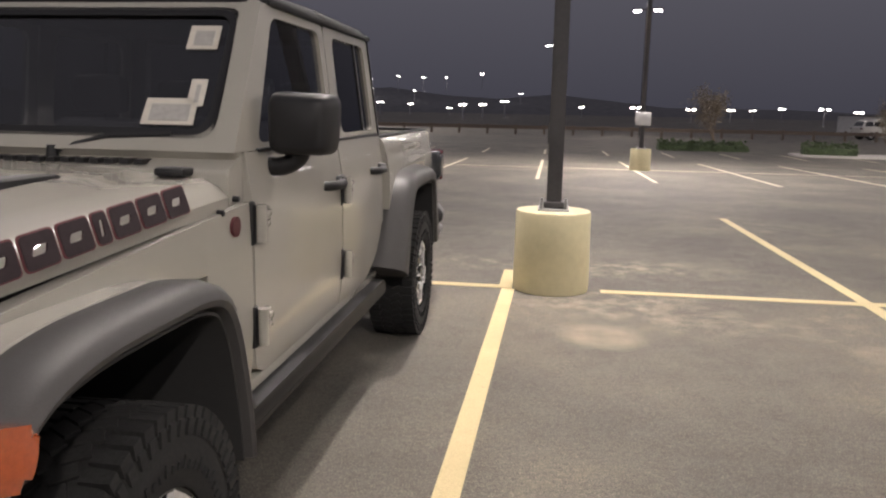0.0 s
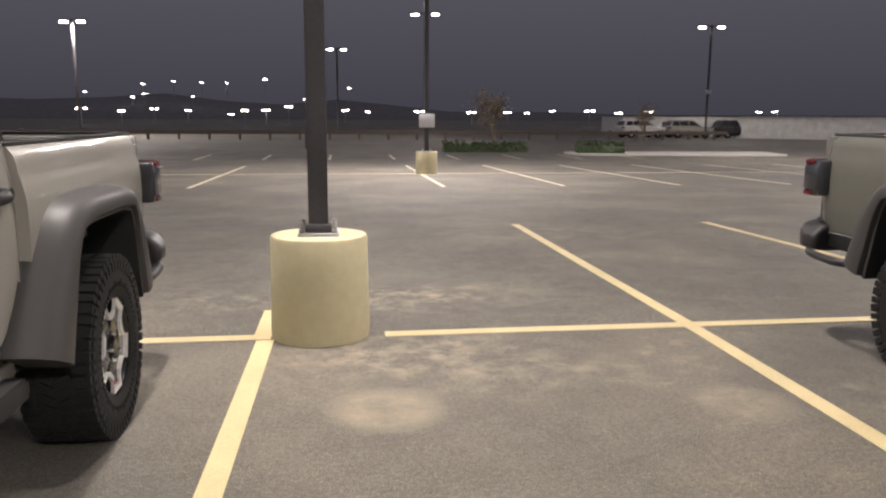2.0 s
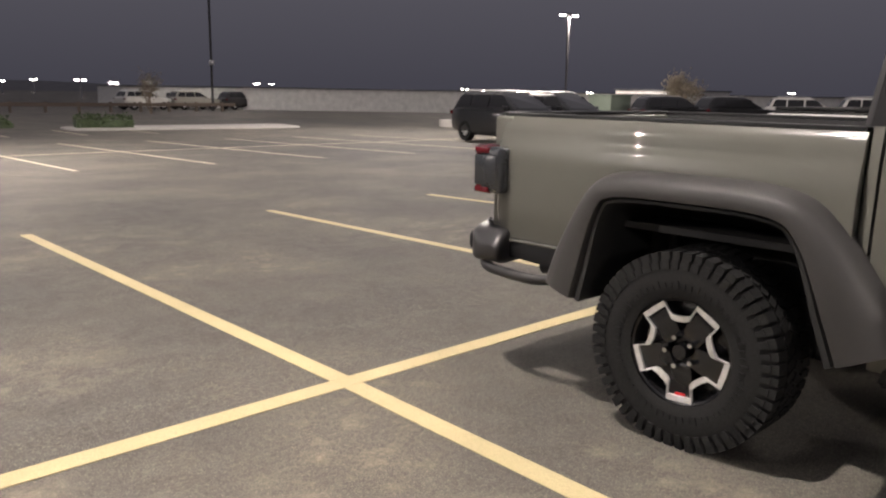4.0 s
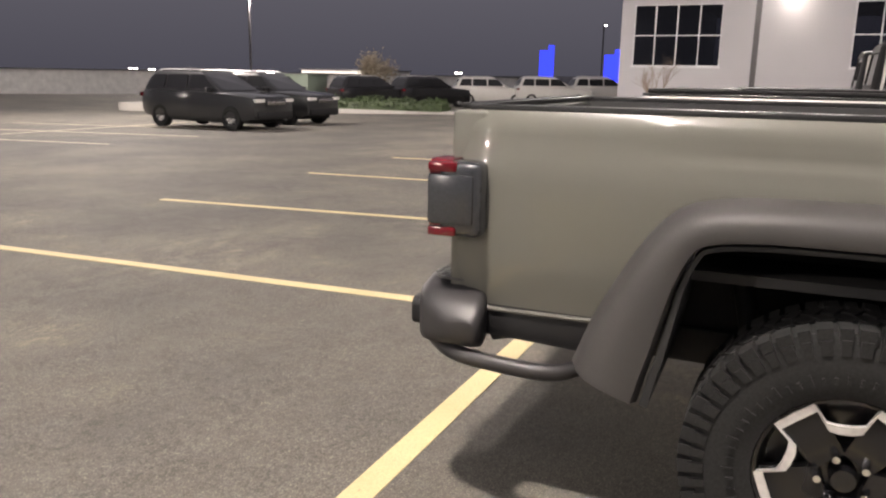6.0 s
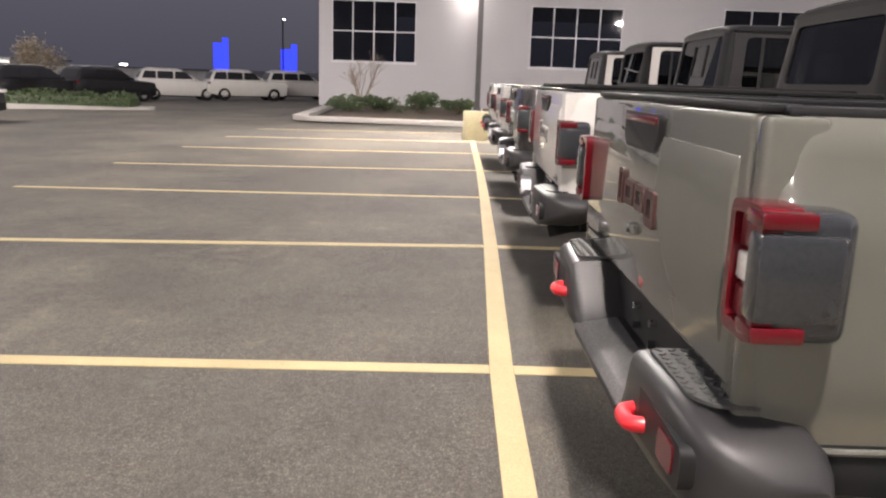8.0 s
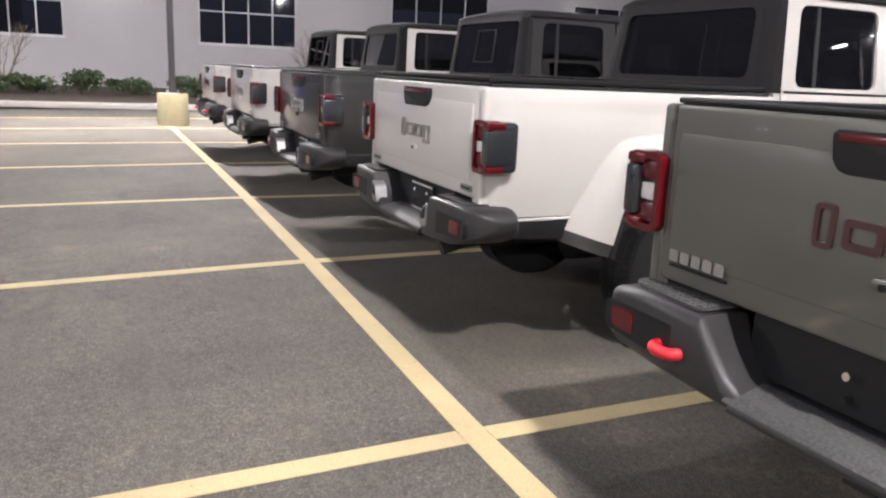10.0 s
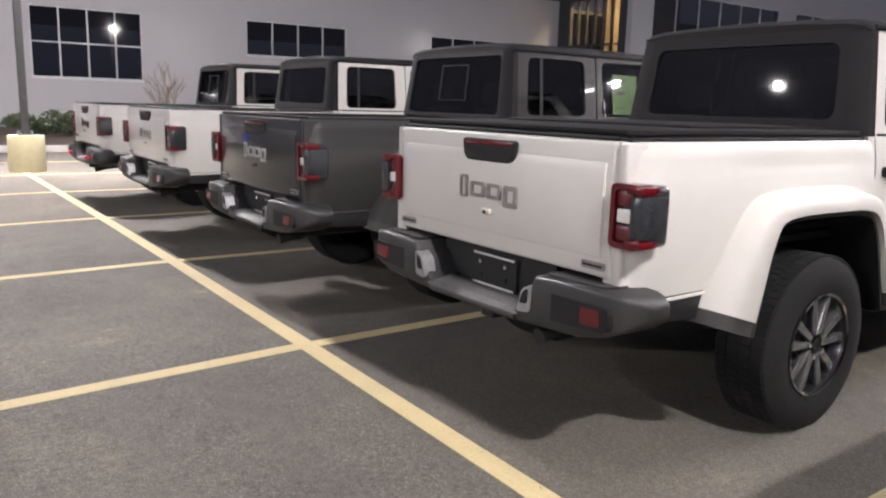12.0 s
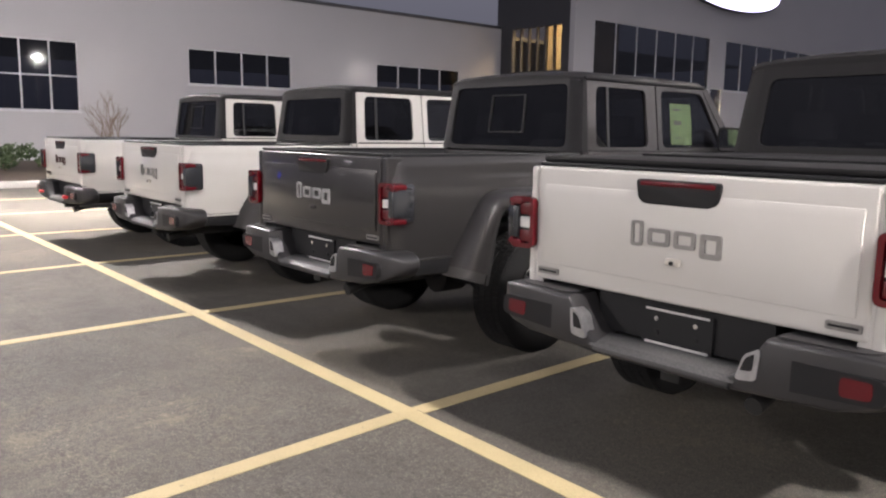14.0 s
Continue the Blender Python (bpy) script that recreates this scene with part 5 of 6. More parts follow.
        for k in range(4):
            shared("fscrew%d%d" % (sx, k), lambda bm: cyl(bm, (sx * (0.775 if k < 2 else 0.716), (-2.70, -2.82, -3.62, -3.8)[k], (1.20, 1.17, 1.03, 1.03)[k]), 0.011, 0.009, 0.02, 10, "X"), M_DARKPLASTIC, "body_bolt", root)
        shared("fbadge%d" % sx, lambda bm: cyl(bm, (sx * 0.789, -2.75, 1.12), 0.032, 0.032, 0.014, 20, "X"), M_BADGERED, "round_badge", root, "small round red badge")
        if kind == "rubicon":
            vent = shared("hvent%d" % sx, lambda bm: prism(bm, rounded([(sx * 0.22, -3.35), (sx * 0.36, -3.35), (sx * 0.38, -2.98), (sx * 0.27, -2.98)], 0.03), 1.26, 1.288, "Z", 0.006), M_DARKPLASTIC, "hood_vent", hd, "black hood vent")
    shared("bumpf", lambda bm: prism(bm, rounded([(-0.80, -4.12), (-0.80, -4.18), (-0.5, -4.30), (0.5, -4.30), (0.80, -4.18), (0.80, -4.12)], 0.04), 0.50, 0.68, "Z", 0.02), M_PLASTIC, "front_bumper", root, "dark grey front bumper")
    # underbody and interior
    shared("floorpan", lambda bm: box(bm, -0.66, 0.66, -2.9, -0.62, 0.50, 0.56), M_UNDER, "floor_pan", root)
    shared("engine", lambda bm: box(bm, -0.40, 0.40, -4.0, -2.75, 0.50, 1.05, bevel=0.05), M_UNDER, "engine_bay", root)
    shared("firewall", lambda bm: box(bm, -0.72, 0.72, -2.72, -2.60, 0.52, 1.19), M_UNDER, "firewall", root)
    for sx in (-1, 1):
        shared("frame%d" % sx, lambda bm: box(bm, *sorted((sx * 0.38, sx * 0.46)), -4.1, 0.95, 0.50, 0.62, bevel=0.01), M_UNDER, "frame_rail", root)
        shared("shock%d" % sx, lambda bm: tube(bm, [(sx * 0.52, 0.18, 0.42), (sx * 0.48, 0.28, 0.86)], 0.032), M_UNDER, "shock_absorber", root)
    for yy in (0, FA):
        shared("axle%.1f" % yy, lambda bm: (tube(bm, [(-0.66, yy, 0.405), (0.66, yy, 0.405)], 0.042), cyl(bm, (0.0, yy, 0.405), 0.13, 0.13, 0.22, 16, "Y")), M_UNDER, "axle", root)
    shared("tank", lambda bm: box(bm, -0.34, 0.34, 0.32, 0.92, 0.50, 0.80, bevel=0.08), M_UNDER, "spare_tyre_well", root)
    shared("dash", lambda bm: box(bm, -0.68, 0.68, -2.56, -2.28, 0.95, 1.33, bevel=0.05), M_SEAT, "dashboard", root)
    shared("steer", lambda bm: tube(bm, [(0.36 + 0.18 * math.cos(a), -2.15 + 0.06 * math.sin(a), 1.20 + 0.17 * math.sin(a)) for a in span(0, 2 * math.pi, 20)], 0.016, 8), M_SEAT, "steering_wheel", root)
    for xx in (-0.36, 0.36):
        for yy in (-1.75, -0.95):
            def seat(bm):
                box(bm, xx - 0.25, xx + 0.25, yy - 0.28, yy + 0.22, 0.72, 0.9, bevel=0.05)
                box(bm, xx - 0.23, xx + 0.23, yy + 0.12, yy + 0.25, 0.88, 1.42, bevel=0.05)
                box(bm, xx - 0.13, xx + 0.13, yy + 0.14, yy + 0.24, 1.44, 1.62, bevel=0.04)
            shared("seat%.1f%.1f" % (xx, yy), seat, M_SEAT, "seat", root)
    if decals:
        dec = [(-3.74 + 0.114 * k + (0.0 if k < 4 else -0.05), -3.728 + 0.114 * k + (0.036 if k == 3 else 0.086) + (0.0 if k < 4 else -0.05)) for k in range(7)]
        for sx in (1,):
            def side(u, v, w):
                zc = 1.142 + (u + 3.5) * 0.08
                t = v - 1.12
                return (sx * (0.70 + (u + 3.5) * 0.082 - 0.42 * t + 0.012 - w), u, zc + 0.055 + t * 0.9)
            for key, m, grow, lift in (("decr", M_BADGERED, 0.0035, 0.0), ("decb", M_DECAL, 0.0, -0.002)):
                letter_bars(hd, key, [(a - grow, b + grow, 1.08 - grow, 1.155 + grow) for a, b in dec], lambda u, v, w: side(u, v, w + lift), m, "hood_decal", "dark hood lettering shape with red edge", 0.004, False)
        letter_bars(root, "fem", [(-2.87 + 0.05 * k, -2.83 + 0.05 * k, 0.70, 0.745) for k in range(4)], lambda u, v, w: (0.79 - w, u, v), M_DARKPLASTIC, "fender_emblem", "small dark emblem shape", 0.01)
        for u0, u1, v0, v1 in ((0.42, 0.605, 1.43, 1.515), (0.565, 0.625, 1.49, 1.58), (0.51, 0.63, 1.685, 1.77)):
            st = shared("stk%.2f" % u0, lambda bm: pane_bm(bm, [(u0, v0), (u1, v0), (u1, v1), (u0, v1)], ws, 0.005, 0.007, 0.003), M_PAPER, "window_sticker", g, "white paper sticker on the glass")
            shared("stp%.2f" % u0, lambda bm: pane_bm(bm, [(u0 + 0.025, v0 + 0.012), (u1 - 0.02, v0 + 0.012), (u1 - 0.02, v1 - 0.02), (u0 + 0.025, v1 - 0.02)], ws, 0.003, 0.0045, 0.002), M_INK, "sticker_print", st)
    if sticker:
        shared("gstk", lambda bm: pane_bm(bm, [(-2.05, 1.39), (-1.75, 1.39), (-1.75, 1.72), (-2.05, 1.72)], lambda u, v, w: (-(lean(v) - 0.03 - w), u, v), 0.0, 0.003, 0.01), M_GREENPAPER, "window_sticker", root, "green price sticker in the window")
        for k, (a, b, c, d) in enumerate(((-1.90, -1.79, 1.665, 1.68), (-1.90, -1.80, 1.55, 1.585), (-1.90, -1.79, 1.44, 1.45))):
            shared("gprint%d" % k, lambda bm: pane_bm(bm, [(a, c), (b, c), (b, d), (a, d)], lambda u, v, w: (-(lean(v) - 0.028 - w), u, v), 0.0, 0.001, 0.003), M_INK, "sticker_print", root)
    return root


YH = -1.43
truck("pale grey-green pickup truck with black hard top and hood lettering", -1.41, -1.47, M_SILVERGREY, "rubicon", M_TOP, M_PLASTIC, axle=0.0, decals=True, seed=1)
truck("grey-green pickup truck with dark flares and red tow hooks", 4.455, YH + 0.03, M_STING, "rubicon", M_TOP, M_PLASTIC, axle=-0.035, turn=1.0, seed=2)
truck("white pickup truck with dark top and covered bed", 7.32, YH - 0.02, M_WHITE, "road", M_SOFTTOP, M_WHITE, cover=True, sticker=True, seed=3)
truck("dark grey pickup truck with black hard top", 10.0, YH + 0.0, M_GRANITE, "road", M_TOP, M_GRANITE, sticker=True, seed=4)
truck("white pickup truck with dark canvas top and white door frames", 12.95, YH, M_WHITE, "road", M_SOFTTOP, M_PLASTIC, seed=5)
truck("white pickup truck with black top at the row's end", 15.95, YH, M_WHITE, "rubicon", M_TOP, M_PLASTIC, seed=6)

for m in (M_TYRE, M_TREAD, M_TOP, M_SOFTTOP, M_PLASTIC, M_DARKPLASTIC, M_DECAL):
    m.node_tree.nodes["Principled BSDF"].inputs["Specular IOR Level"].default_value = 0.14 if m in (M_TOP, M_SOFTTOP) else 0.25

# ---------------------------------------------------------------- far cars
M_SUVBLACK = paint_material("near_black_paint", (0.032, 0.033, 0.035), 0.2)
M_LEAF = simple("shrub_leaves", (0.055, 0.085, 0.03), 0.6, grain=8, amount=0.35)
M_PALELEAF = simple("pale_dry_leaves", (0.30, 0.25, 0.18), 0.7, grain=8, amount=0.3)
M_TWIG = simple("bare_twigs", (0.22, 0.17, 0.13), 0.85)
M_GRASS = simple("island_grass", (0.09, 0.12, 0.045), 0.9, grain=30, amount=0.4, relief=0.6)


def suv(x, y, z, turn, paint, label, group):
    """A large family SUV, front towards local -y."""
    root = tagged(new("suv"), label, "car", group)
    root.matrix_world = pose(x, y, z, 0, 0, turn)
    def body(bm):
        secs = []
        for yy, w, z0, z1 in ((-2.36, 0.72, 0.48, 0.86), (-2.28, 0.86, 0.36, 1.0), (-1.9, 0.93, 0.30, 1.06), (-1.0, 0.95, 0.28, 1.12), (0.6, 0.955, 0.28, 1.14), (1.7, 0.95, 0.30, 1.16), (2.2, 0.90, 0.38, 1.14), (2.36, 0.80, 0.5, 1.05)):
            q = [(-w * 0.94, z0), (-w, z0 + 0.12), (-w, (z0 + z1) / 2 + 0.1), (-w * 0.96, z1 - 0.05), (-w * 0.88, z1)]
            q += [(-a, b) for a, b in q[::-1]]
            secs.append([(a, yy, b) for a, b in q])
        loft(bm, secs)
    shared("suvbody", body, paint, "body", root)
    def cabin(bm):
        secs = []
        for zz, w, y0, y1 in ((1.08, 0.86, -1.15, 2.25), (1.25, 0.83, -0.86, 2.18), (1.5, 0.74, -0.45, 2.05), (1.68, 0.66, -0.15, 1.88), (1.72, 0.60, 0.0, 1.75)):
            secs.append([(a, b, zz) for a, b in rounded([(-w, y0), (w, y0), (w, y1), (-w, y1)], 0.14)])
        loft(bm, secs)
    shared("suvcab", cabin, paint, "cabin", root)
    for sx in (-1, 1):
        for k, (a, b, c, d) in enumerate(((-0.72, 0.28, -0.30, 0.26), (0.36, 1.22, 0.36, 1.20), (1.30, 2.04, 1.28, 1.86))):
            def win(bm):
                pane_bm(bm, [(a, 1.2), (b, 1.2), (d, 1.60), (c, 1.60)], lambda u, v, w: (sx * (0.862 - (v - 1.2) * 0.34 + 0.012 - w), u, v), 0, 0.02, 0.05)
            shared("suvwin%d%d" % (sx, k), win, M_BLACKPAINT, "side_window", root, "dark side glass")
        for yy in (-1.45, 1.45):
            w = new("wheel")
            w.parent = root
            w.matrix_local = pose(sx * 0.84, yy, 0.37, 20, 0, 0 if sx > 0 else 180) @ Matrix.Diagonal((0.82, 0.9, 0.9, 1))
            shared("tyre", tyre, M_TYRE, "tyre", w)
            shared("rimroad", rim_dish, M_RIMBLACK, "rim", w)
            shared("spkf", road_spokes, M_ALLOY, "wheel_face", w, "bright alloy spokes")
        shared("suvhl%d" % sx, lambda bm: box(bm, *sorted((sx * 0.46, sx * 0.84)), -2.37, -2.2, 0.84, 0.94, bevel=0.02), M_CLEAR, "headlight", root, "clear headlight")
        shared("suvtl%d" % sx, lambda bm: box(bm, *sorted((sx * 0.6, sx * 0.9)), 2.2, 2.36, 0.92, 1.05, bevel=0.02), M_REDLENS, "tail_lamp", root)
        shared("suvmir%d" % sx, lambda bm: box(bm, *sorted((sx * 0.90, sx * 1.12)), -0.75, -0.62, 1.10, 1.25, bevel=0.03), paint, "mirror", root)
        shared("suvrail%d" % sx, lambda bm: tube(bm, [(sx * 0.58, -0.05, 1.70), (sx * 0.6, 0.1, 1.76), (sx * 0.6, 1.6, 1.76), (sx * 0.58, 1.75, 1.70)], 0.018, 6), M_ALLOY, "roof_rail", root, "silver roof rail")
    shared("suvws", lambda bm: pane_bm(bm, [(-0.74, 1.16), (0.74, 1.16), (0.62, 1.62), (-0.62, 1.62)], lambda u, v, w: (u, -1.03 + (v - 1.16) * 1.75 - 0.02 + w, v), 0, 0.012, 0.08), M_BLACKPAINT, "windscreen", root, "dark windscreen")
    shared("suvrw", lambda bm: pane_bm(bm, [(-0.7, 1.2), (0.7, 1.2), (0.58, 1.6), (-0.58, 1.6)], lambda u, v, w: (u, 2.215 - (v - 1.2) * 0.55 + 0.012 - w, v), 0, 0.012, 0.08), M_BLACKPAINT, "rear_window", root)
    gr = shared("suvgr", lambda bm: box(bm, -0.45, 0.45, -2.395, -2.33, 0.74, 0.92, bevel=0.02), M_DARKPLASTIC, "grille", root)
    for k in range(7):
        shared("suvgs%d" % k, lambda bm: box(bm, -0.39 + k * 0.115, -0.31 + k * 0.115, -2.405, -2.39, 0.77, 0.89, bevel=0.006), M_CHROME, "grille_slot", gr, "chrome grille slot")
    shared("suvlow", lambda bm: box(bm, -0.78, 0.78, -2.38, -2.2, 0.34, 0.58, bevel=0.05), M_DARKPLASTIC, "front_bumper", root)
    shared("suvund", lambda bm: box(bm, -0.75, 0.75, -2.0, 2.0, 0.22, 0.4), M_UNDER, "underbody", root)
    return root


G1 = "dark SUVs across the aisle"
suv(20.9, 15.3, gz(15.3), -4, M_SUVBLACK, "black SUV with silver roof rails parked across the aisle", G1)
suv(24.0, 15.6, gz(15.6), -3, M_SUVBLACK, "black SUV with chrome grille parked beside another", G1)
G2 = "white cars beyond the island"
suv(47.5, 16.4, gz(16.4), 30, M_WHITE, "white SUV parked beyond the planted island", G2)
suv(49.0, 12.9, gz(12.9), 30, M_WHITE, "white SUV parked beyond the planted island", G2)
suv(51.5, 10.2, gz(10.2), 30, M_WHITE, "white SUV parked near the building corner", G2)
suv(39.5, 20.3, gz(20.3), 60, M_BLACKPAINT, "black SUV in deep shade behind the island", "black cars behind the island")
suv(42.5, 18.2, gz(18.2), 60, M_BLACKPAINT, "black SUV in deep shade behind the island", "black cars behind the island")
random.seed(21)
for k in range(9):
    a = radians(22 + 2.9 * k + random.uniform(-0.5, 0.5))
    d = 77 + 1.9 * k
    suv(0.6 + d * math.sin(a), -4.1 + d * math.cos(a), -0.6, random.choice((80, 95, -85, 100)), random.choice((M_WHITE, M_GRANITE, M_WHITE, M_SILVERGREY)), "parked car far across the lot", "far parked cars")

# ---------------------------------------------------------------- planting


def leaves(bm, n, place, size, seed):
    rnd = random.Random(seed)
    for _ in range(n):
        p = place(rnd)
        if p is None:
            continue
        m = Matrix.Translation(p) @ Euler((rnd.uniform(0, 6.3), rnd.uniform(0, 6.3), rnd.uniform(0, 6.3))).to_matrix().to_4x4()
        s = size * rnd.uniform(0.6, 1.4)
        v = [bm.verts.new(m @ Vector(q)) for q in ((0, -s, 0), (s * 0.45, 0, s * 0.12), (0, s, 0), (-s * 0.45, 0, s * 0.12))]
        bm.faces.new(v)


def shrub(x, y, z, w, h, seed, leaf=0.07, n=900, mat_leaf=None, label="low green shrub with rough outline"):
    root = tagged(new("shrub"), label, "shrub", "shrubs by the building")
    root.location = (x, y, z)
    bm = bmesh.new()
    rnd = random.Random(seed)
    for k in range(9):
        a = rnd.uniform(0, 6.28)
        tube(bm, [(0, 0, 0), (math.cos(a) * w * 0.15, math.sin(a) * w * 0.15, h * 0.4), (math.cos(a) * w * 0.36, math.sin(a) * w * 0.36, h * rnd.uniform(0.6, 0.95))], [0.02, 0.014, 0.006], 5)
    part("stem", bm, M_TWIG, root)
    clumps = [(rnd.uniform(-0.35, 0.35) * w, rnd.uniform(-0.35, 0.35) * w, rnd.uniform(0.3, 0.75) * h, rnd.uniform(0.18, 0.3)) for _ in range(11)]
    def place(r):
        cx, cy, cz, cr = r.choice(clumps)
        d = Vector((r.gauss(0, 1), r.gauss(0, 1), r.gauss(0, 1))).normalized() * cr * r.uniform(0.6, 1.05)
        p = Vector((cx + d.x * w, cy + d.y * w, cz + d.z * h))
        return p if p.z > 0.02 else None
    bm = bmesh.new()
    leaves(bm, n, place, leaf, seed)
    part("foliage", bm, mat_leaf or M_LEAF, root, smooth=0)


for k, (yy, w, h) in enumerate(((4.5, 1.5, 0.62), (3.1, 1.7, 0.7), (1.75, 1.4, 0.85), (0.3, 1.5, 0.65), (-1.6, 1.6, 0.75), (-2.9, 1.7, 0.9), (-4.3, 1.5, 0.7), (-6.2, 1.5, 0.7))):
    shrub(32.0 + 0.3 * (k % 3), yy, 0.1, w, h, 40 + k)


def bare_tree(x, y, z, h, seed, leafy=0, label="bare twiggy young tree"):
    root = tagged(new("small_tree"), label, "tree", "small trees")
    root.location = (x, y, z)
    rnd = random.Random(seed)
    bm = bmesh.new()
    tips = []
    def grow(p, d, length, r, depth):
        q = p + d * length
        mid = p + d * length * 0.5 + Vector((rnd.uniform(-1, 1), rnd.uniform(-1, 1), 0)) * length * 0.06
        tube(bm, [p, mid, q], [r, r * 0.85, r * 0.65], 5)
        tips.append(q)
        if depth:
            for _ in range(3):
                nd = (d + Vector((rnd.uniform(-1, 1), rnd.uniform(-1, 1), rnd.uniform(-0.2, 0.7))) * 0.62).normalized()
                grow(q if rnd.random() < 0.6 else mid, nd, length * rnd.uniform(0.55, 0.8), r * 0.6, depth - 1)
    for _ in range(3):
        grow(Vector((rnd.uniform(-0.05, 0.05), rnd.uniform(-0.05, 0.05), 0)), Vector((rnd.uniform(-0.35, 0.35), rnd.uniform(-0.35, 0.35), 1)).normalized(), h * 0.36, h * 0.012 + 0.004, 4)
    part("trunk", bm, M_TWIG, root)
    if leafy:
        bm = bmesh.new()
        leaves(bm, leafy, lambda r: r.choice(tips) + Vector((r.gauss(0, 1), r.gauss(0, 1), r.gauss(0, 1))) * h * 0.06, 0.07, seed)
        part("crown", bm, M_PALELEAF, root, smooth=0)


bare_tree(33.0, 4.0, 0.1, 2.3, 5)
bare_tree(33.2, -6.4, 0.1, 2.7, 6)
bare_tree(43.0, 22.5, gz(22), 3.3, 7, 2600, "young tree with pale dry leaves on the island")
bare_tree(10.0, 42.0, -0.55, 3.6, 8, 1600, "small tree with pale dry leaves across the lot")
bare_tree(25.0, 56.0, -0.6, 3.4, 9, 900, "small tree far across the lot")

# planted island beyond the black cars
bm = bmesh.new()
prism(bm, rounded([(33.2, 12.4), (34.4, 12.6), (35.4, 30.0), (30.6, 30.0)], 0.5), gz(12.4) - 0.3, gz(12.4) + 0.10, "Z", 0.02)
structure("kerb_island", bm, M_KERB, "concrete kerbed island in the lot")


def hedge(x0, y0, x1, y1, z, w, h, seed, label):
    root = tagged(new("hedge"), label, "hedge", kind="stuff")
    bm = bmesh.new()
    d = Vector((x1 - x0, y1 - y0, 0))
    nrm = Vector((-d.y, d.x, 0)).normalized()
    rnd = random.Random(seed)
    bumps = [rnd.uniform(0.65, 1.1) for _ in range(60)]
    def place(r):
        f = r.random()
        hh = h * bumps[int(f * 59)]
        a = r.uniform(0, math.pi)
        k = r.uniform(0.75, 1.05)
        p = Vector((x0, y0, z)) + d * f + nrm * math.cos(a) * w / 2 * k
        p.z += math.sin(a) * hh * k + 0.03
        return p
    leaves(bm, int(260 * d.length), place, 0.09, seed)
    part("foliage", bm, M_LEAF if h > 0.45 else M_GRASS, root, smooth=0)
    bm = bmesh.new()
    prism(bm, [(-w * 0.42, 0), (w * 0.42, 0), (w * 0.3, h * 0.6), (-w * 0.3, h * 0.6)], 0, d.length, "Y")
    bmesh.ops.transform(bm, matrix=Matrix.Translation((x0, y0, z)) @ Matrix.Rotation(math.atan2(-d.x, d.y), 4, "Z"), verts=bm.verts)
    part("hedge_core", bm, M_LEAF, root)


hedge(33.6, 13.2, 33.0, 22.0, gz(12.4) + 0.1, 1.3, 0.55, 61, "low grassy planting on the kerbed island")
hedge(6.0, 37.2, 10.6, 37.2, -0.53, 1.2, 0.55, 62, "clipped green hedge across the lot")
hedge(12.6, 34.4, 15.0, 34.0, -0.52, 1.2, 0.7, 63, "clipped green hedge on a far island")
bm = bmesh.new()
prism(bm, rounded([(12.0, 33.0), (23.0, 31.8), (23.5, 35.2), (12.2, 35.6)], 0.6), -0.6, -0.43, "Z", 0.02)
structure("kerb_island", bm, M_KERB, "low kerbed island with hedge")

cab = tagged(new("transformer_cabinet"), "pale green steel utility cabinet behind the island", "utility cabinet")
cab.location = (39.5, 24.6, gz(24))
part("body", boxbm(-1.0, 1.0, -0.8, 0.8, 0.05, 1.75, bevel=0.03), M_GREEN, cab)
part("lid", boxbm(-1.05, 1.05, -0.85, 0.85, 1.75, 1.85, bevel=0.02), M_GREEN, cab)
part("plinth", boxbm(-1.1, 1.1, -0.9, 0.9, -0.05, 0.05, bevel=0.01), M_KERB, cab)

# ---------------------------------------------------------------- far edge of the lot
rail = tagged(new("guard_rail"), "weathered wooden guard rail at the lot's far edge", "guard rail")
for k in range(34):
    x = -46 + 2.4 * k
    y = 60 + 0.02 * abs(x)
    part("post", boxbm(x - 0.09, x + 0.09, y - 0.09, y + 0.09, -0.62, 0.25), M_WOOD, rail, smooth=0)
    part("rail", boxbm(x - 1.2, x + 1.2, y - 0.14, y - 0.09, -0.12, 0.16), M_WOOD, rail, smooth=0)

far = tagged(new("warehouse"), "long low white warehouse beyond the lot", "building")
A0, A1 = Vector((0.6 + 84 * math.sin(radians(20.5)), -4.1 + 84 * math.cos(radians(20.5)), -0.6)), Vector((0.6 + 104 * math.sin(radians(47)), -4.1 + 104 * math.cos(radians(47)), -0.6))
ln = (A1 - A0).length
far.matrix_world = Matrix.Translation(A0) @ Matrix.Rotation(math.atan2((A1 - A0).y, (A1 - A0).x), 4, "Z")
part("wall", boxbm(0, ln, 0, 14, 0, 2.05), M_FARWALL, far, smooth=0)
part("roof", boxbm(-0.1, ln + 0.1, -0.1, 14.1, 2.05, 2.12), M_COPING, far, smooth=0)
for k in range(11):
    part("door", boxbm(4 + k * 5.6, 6.2 + k * 5.6, -0.05, 0.0, 0.0, 1.5), M_GREYBOX if k % 3 else M_CHARCOAL, far, smooth=0)
far2 = tagged(new("warehouse"), "small white building far across the lot", "building")
far2.location = (83, 44, -0.6)
part("wall", boxbm(-4, 8, 0, 8, 0, 2.6), M_FARWALL, far2, smooth=0)
part("roof", boxbm(-4.2, 8.2, -0.2, 8.2, 2.6, 2.72), M_COPING, far2, smooth=0)
far3 = tagged(new("warehouse"), "long pale wall of a building behind the cars", "building")
far3.matrix_world = pose(62, 48, -0.6, 0, 0, -38)
part("wall", boxbm(-30, 34, 0, 10, 0, 2.1), M_FARWALL, far3, smooth=0)
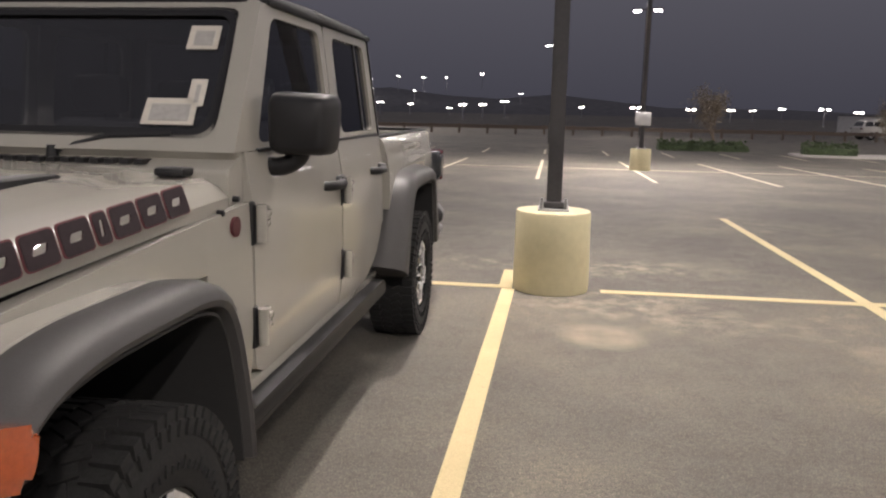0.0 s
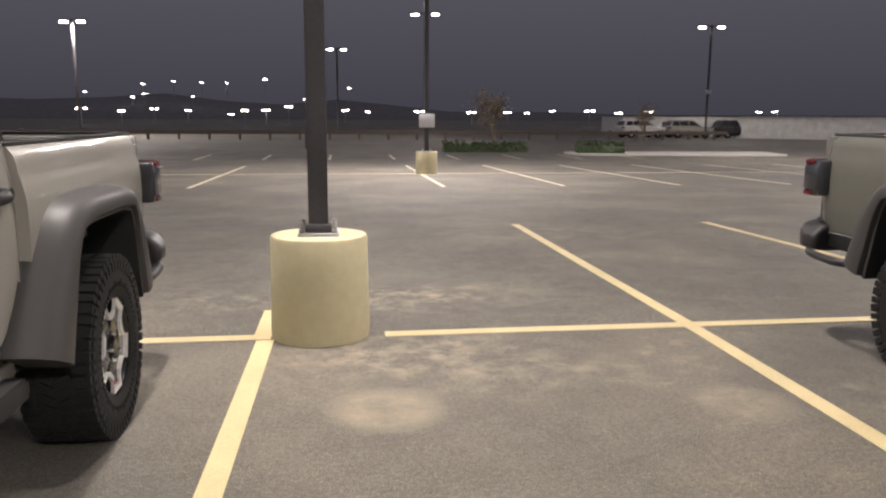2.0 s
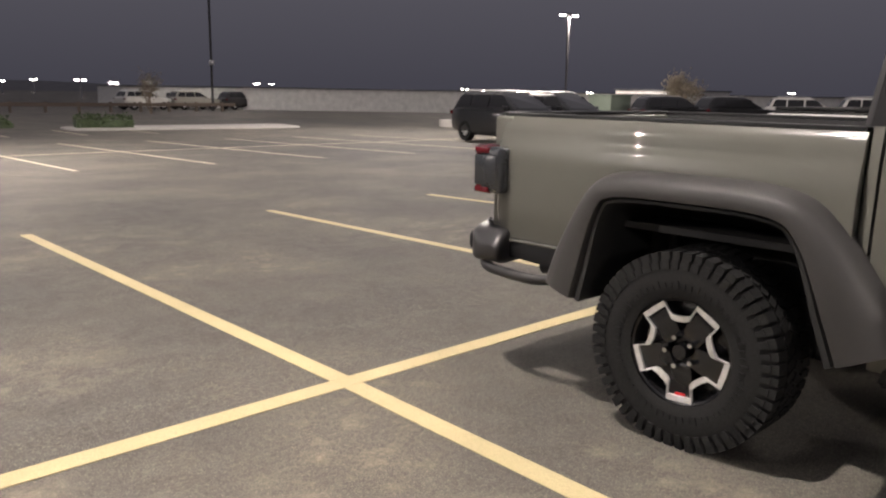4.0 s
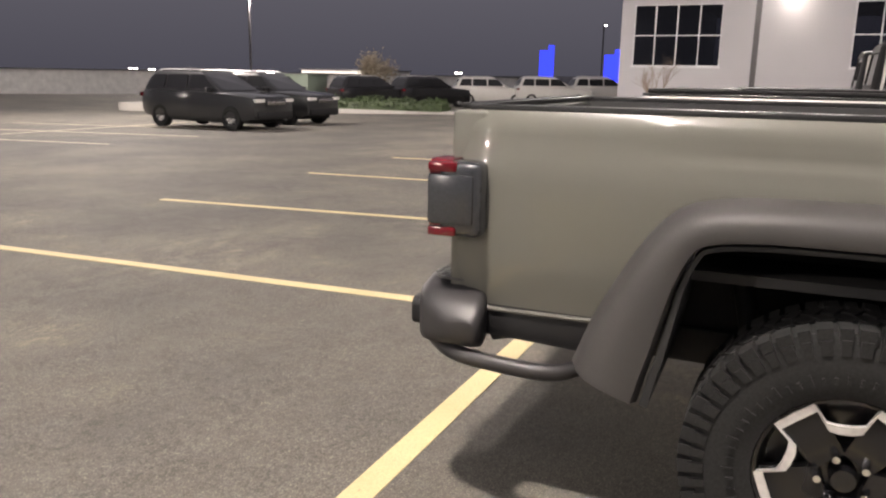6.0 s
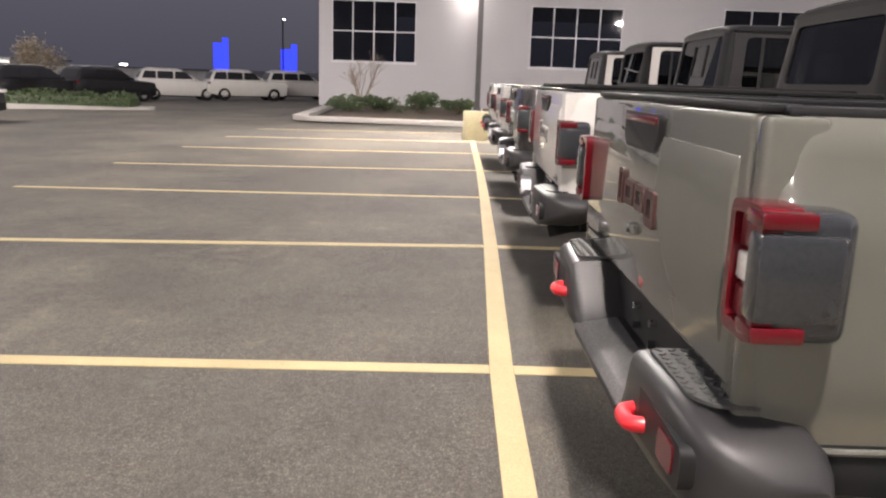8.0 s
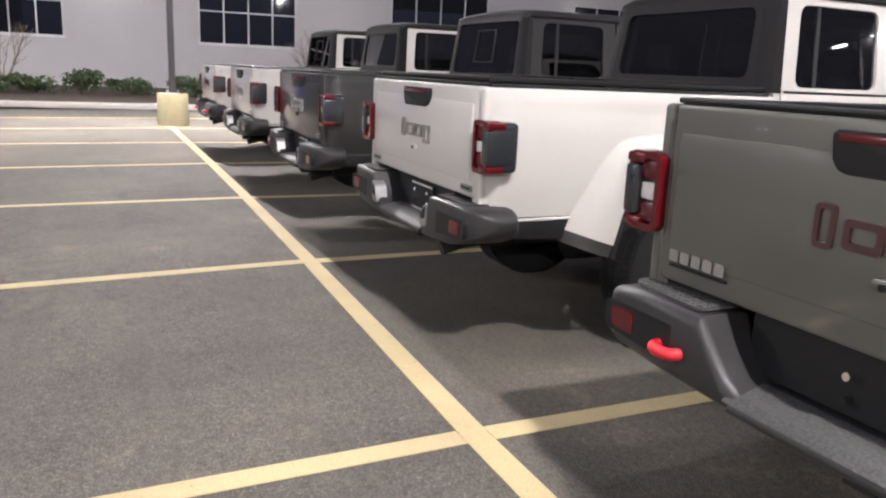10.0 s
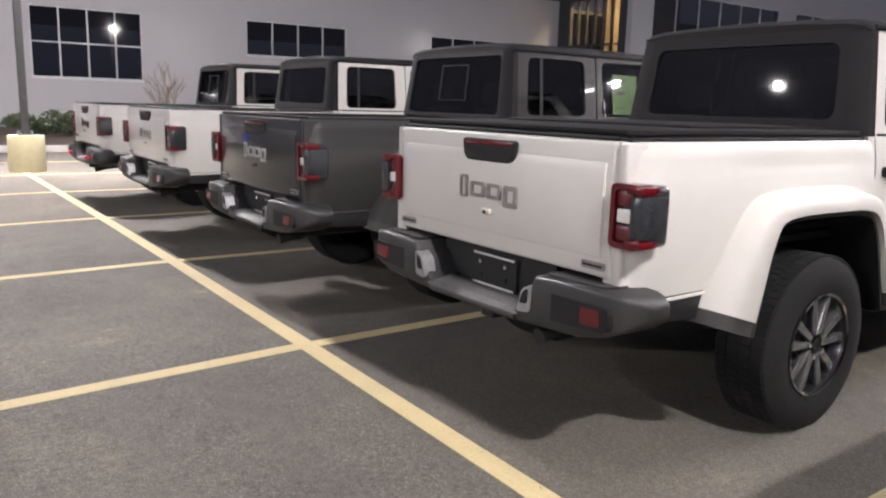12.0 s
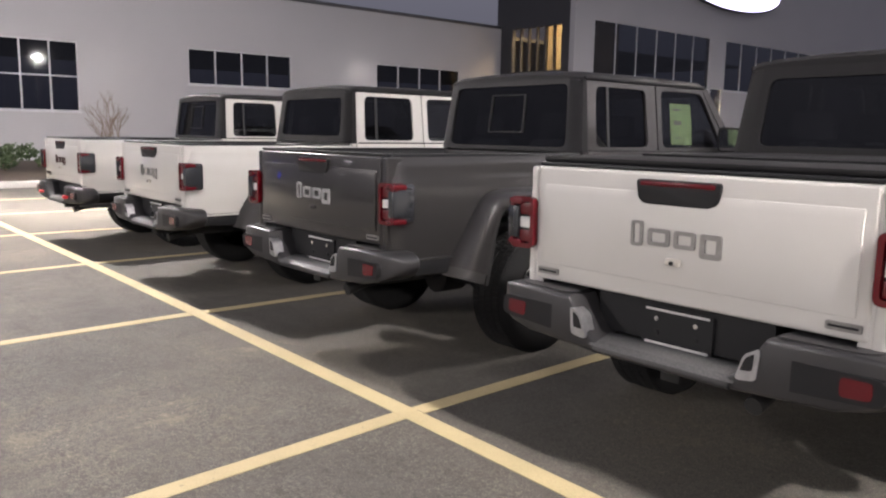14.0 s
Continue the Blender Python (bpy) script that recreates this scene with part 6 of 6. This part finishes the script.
part("roof", boxbm(-30.2, 34.2, -0.2, 10.2, 2.1, 2.18), M_COPING, far3, smooth=0)

# distant lamps, by bearing and height above the horizon
FAR = ((-17.4, 0.34), (-14.9, 0.2), (-12.8, 0.34), (-10.6, 0.25), (-7.7, 0.0), (-6.8, 0.27), (-5.3, 0.3), (-3.7, 0.54), (0.3, 0.32), (1.9, 0.22), (5.7, 0.27), (9.5, 0.2), (12.1, 0.22), (13.5, 0.2), (15.3, 0.34),
       (18.0, 0.36), (20.0, 0.2), (22.1, 0.33), (29.3, 0.33), (30.3, 0.34), (35.6, -0.1), (38.2, -0.2), (40.3, 0.05), (44, 0.22), (45.2, 0.16), (48.0, 0.1), (52.8, 0.1), (61.9, -0.1), (66.1, 0.3), (68.8, -0.2), (70.9, 0.0), (75.0, -0.3))
HILL = ((-13.4, 2.0), (-11.4, 2.2), (-9.6, 2.15), (-7.9, 2.15), (-5.3, 2.44), (-17.0, 1.42), (-10.2, 1.2), (-14.1, 1.12), (-13.3, 1.33), (0.6, 1.9), (-2.5, 1.1))
first = None
for k, (a, e) in enumerate(FAR + HILL):
    d = (150 + 23 * (k % 5)) if k < len(FAR) else 380
    x, y = 0.6 + d * math.sin(radians(a)), -4.1 + d * math.cos(radians(a))
    zt = 1.44 + d * math.tan(radians(e)) + 0.1
    s = 1.0 if k < len(FAR) else 1.6
    if first is None:
        first = tagged(new("street_lamp"), "tiny distant street lamp glowing white", "street lamp", "distant street lamps")
        part("post", boxbm(-0.09, 0.09, -0.09, 0.09, -7, -0.1), M_STEEL, first, smooth=0)
        for q in (-1, 1):
            part("lamp_head", boxbm(q * 0.35, q * 0.9, -0.2, 0.2, -0.2, 0.0), M_FARHEAD, first, "glowing lamp head", 0)
        part("arm", boxbm(-0.4, 0.4, -0.05, 0.05, -0.12, -0.04), M_STEEL, first, smooth=0)
        first.matrix_world = pose(x, y, zt, 0, 0, -a)
    else:
        copy_thing(first, pose(x, y, zt, 0, 0, -a + random.uniform(-60, 60)))

for a, e0, e1, w in ((73.2, 0.2, 2.35, 4.2), (77.8, -0.4, 2.1, 4.6)):
    d = 240
    x, y = 2.05 + d * math.sin(radians(a)), -0.08 + d * math.cos(radians(a))
    tw = tagged(new("lit_tower"), "distant tower lit deep blue at night", "tower", "blue lit towers")
    tw.matrix_world = pose(x, y, -0.6, 0, 0, -a)
    z0, z1 = 1.4 + d * math.tan(radians(e0)) + 0.6, 1.4 + d * math.tan(radians(e1)) + 0.6
    part("shaft", boxbm(-w / 2, w / 2 - 1.6, 0, 3, z0, z1 - 1.5), M_BLUE, tw, smooth=0)
    part("fin", boxbm(w / 2 - 1.6, w / 2, -0.3, 3, z0 - 0.5, z1), M_BLUE, tw, smooth=0)
    part("base", boxbm(-w / 2 - 1, w / 2 + 1, 0.5, 4, 0, z0 - 0.5), M_CHARCOAL, tw, smooth=0)

# dark hillside behind everything
bm = bmesh.new()
prof = poly([(-180, 4), (-60, 9), (-25, 16), (-12, 18), (0, 14), (12, 6), (30, 4), (80, 5), (130, 4), (180, 4)])
prev = None
for k in range(91):
    a = -180 + 4 * k
    h = 0.55 * prof(a) * (1 + 0.18 * math.sin(k * 1.7) + 0.1 * math.sin(k * 4.1))
    v = [bm.verts.new((r * math.sin(radians(a)), r * math.cos(radians(a)), z)) for r, z in ((330, -0.7), (420, h), (900, -0.7))]
    if prev:
        for q in range(2):
            bm.faces.new((prev[q], prev[q + 1], v[q + 1], v[q]))
    prev = v
structure("backdrop_hills", bm, M_HILL, "dark wooded hillside on the horizon")
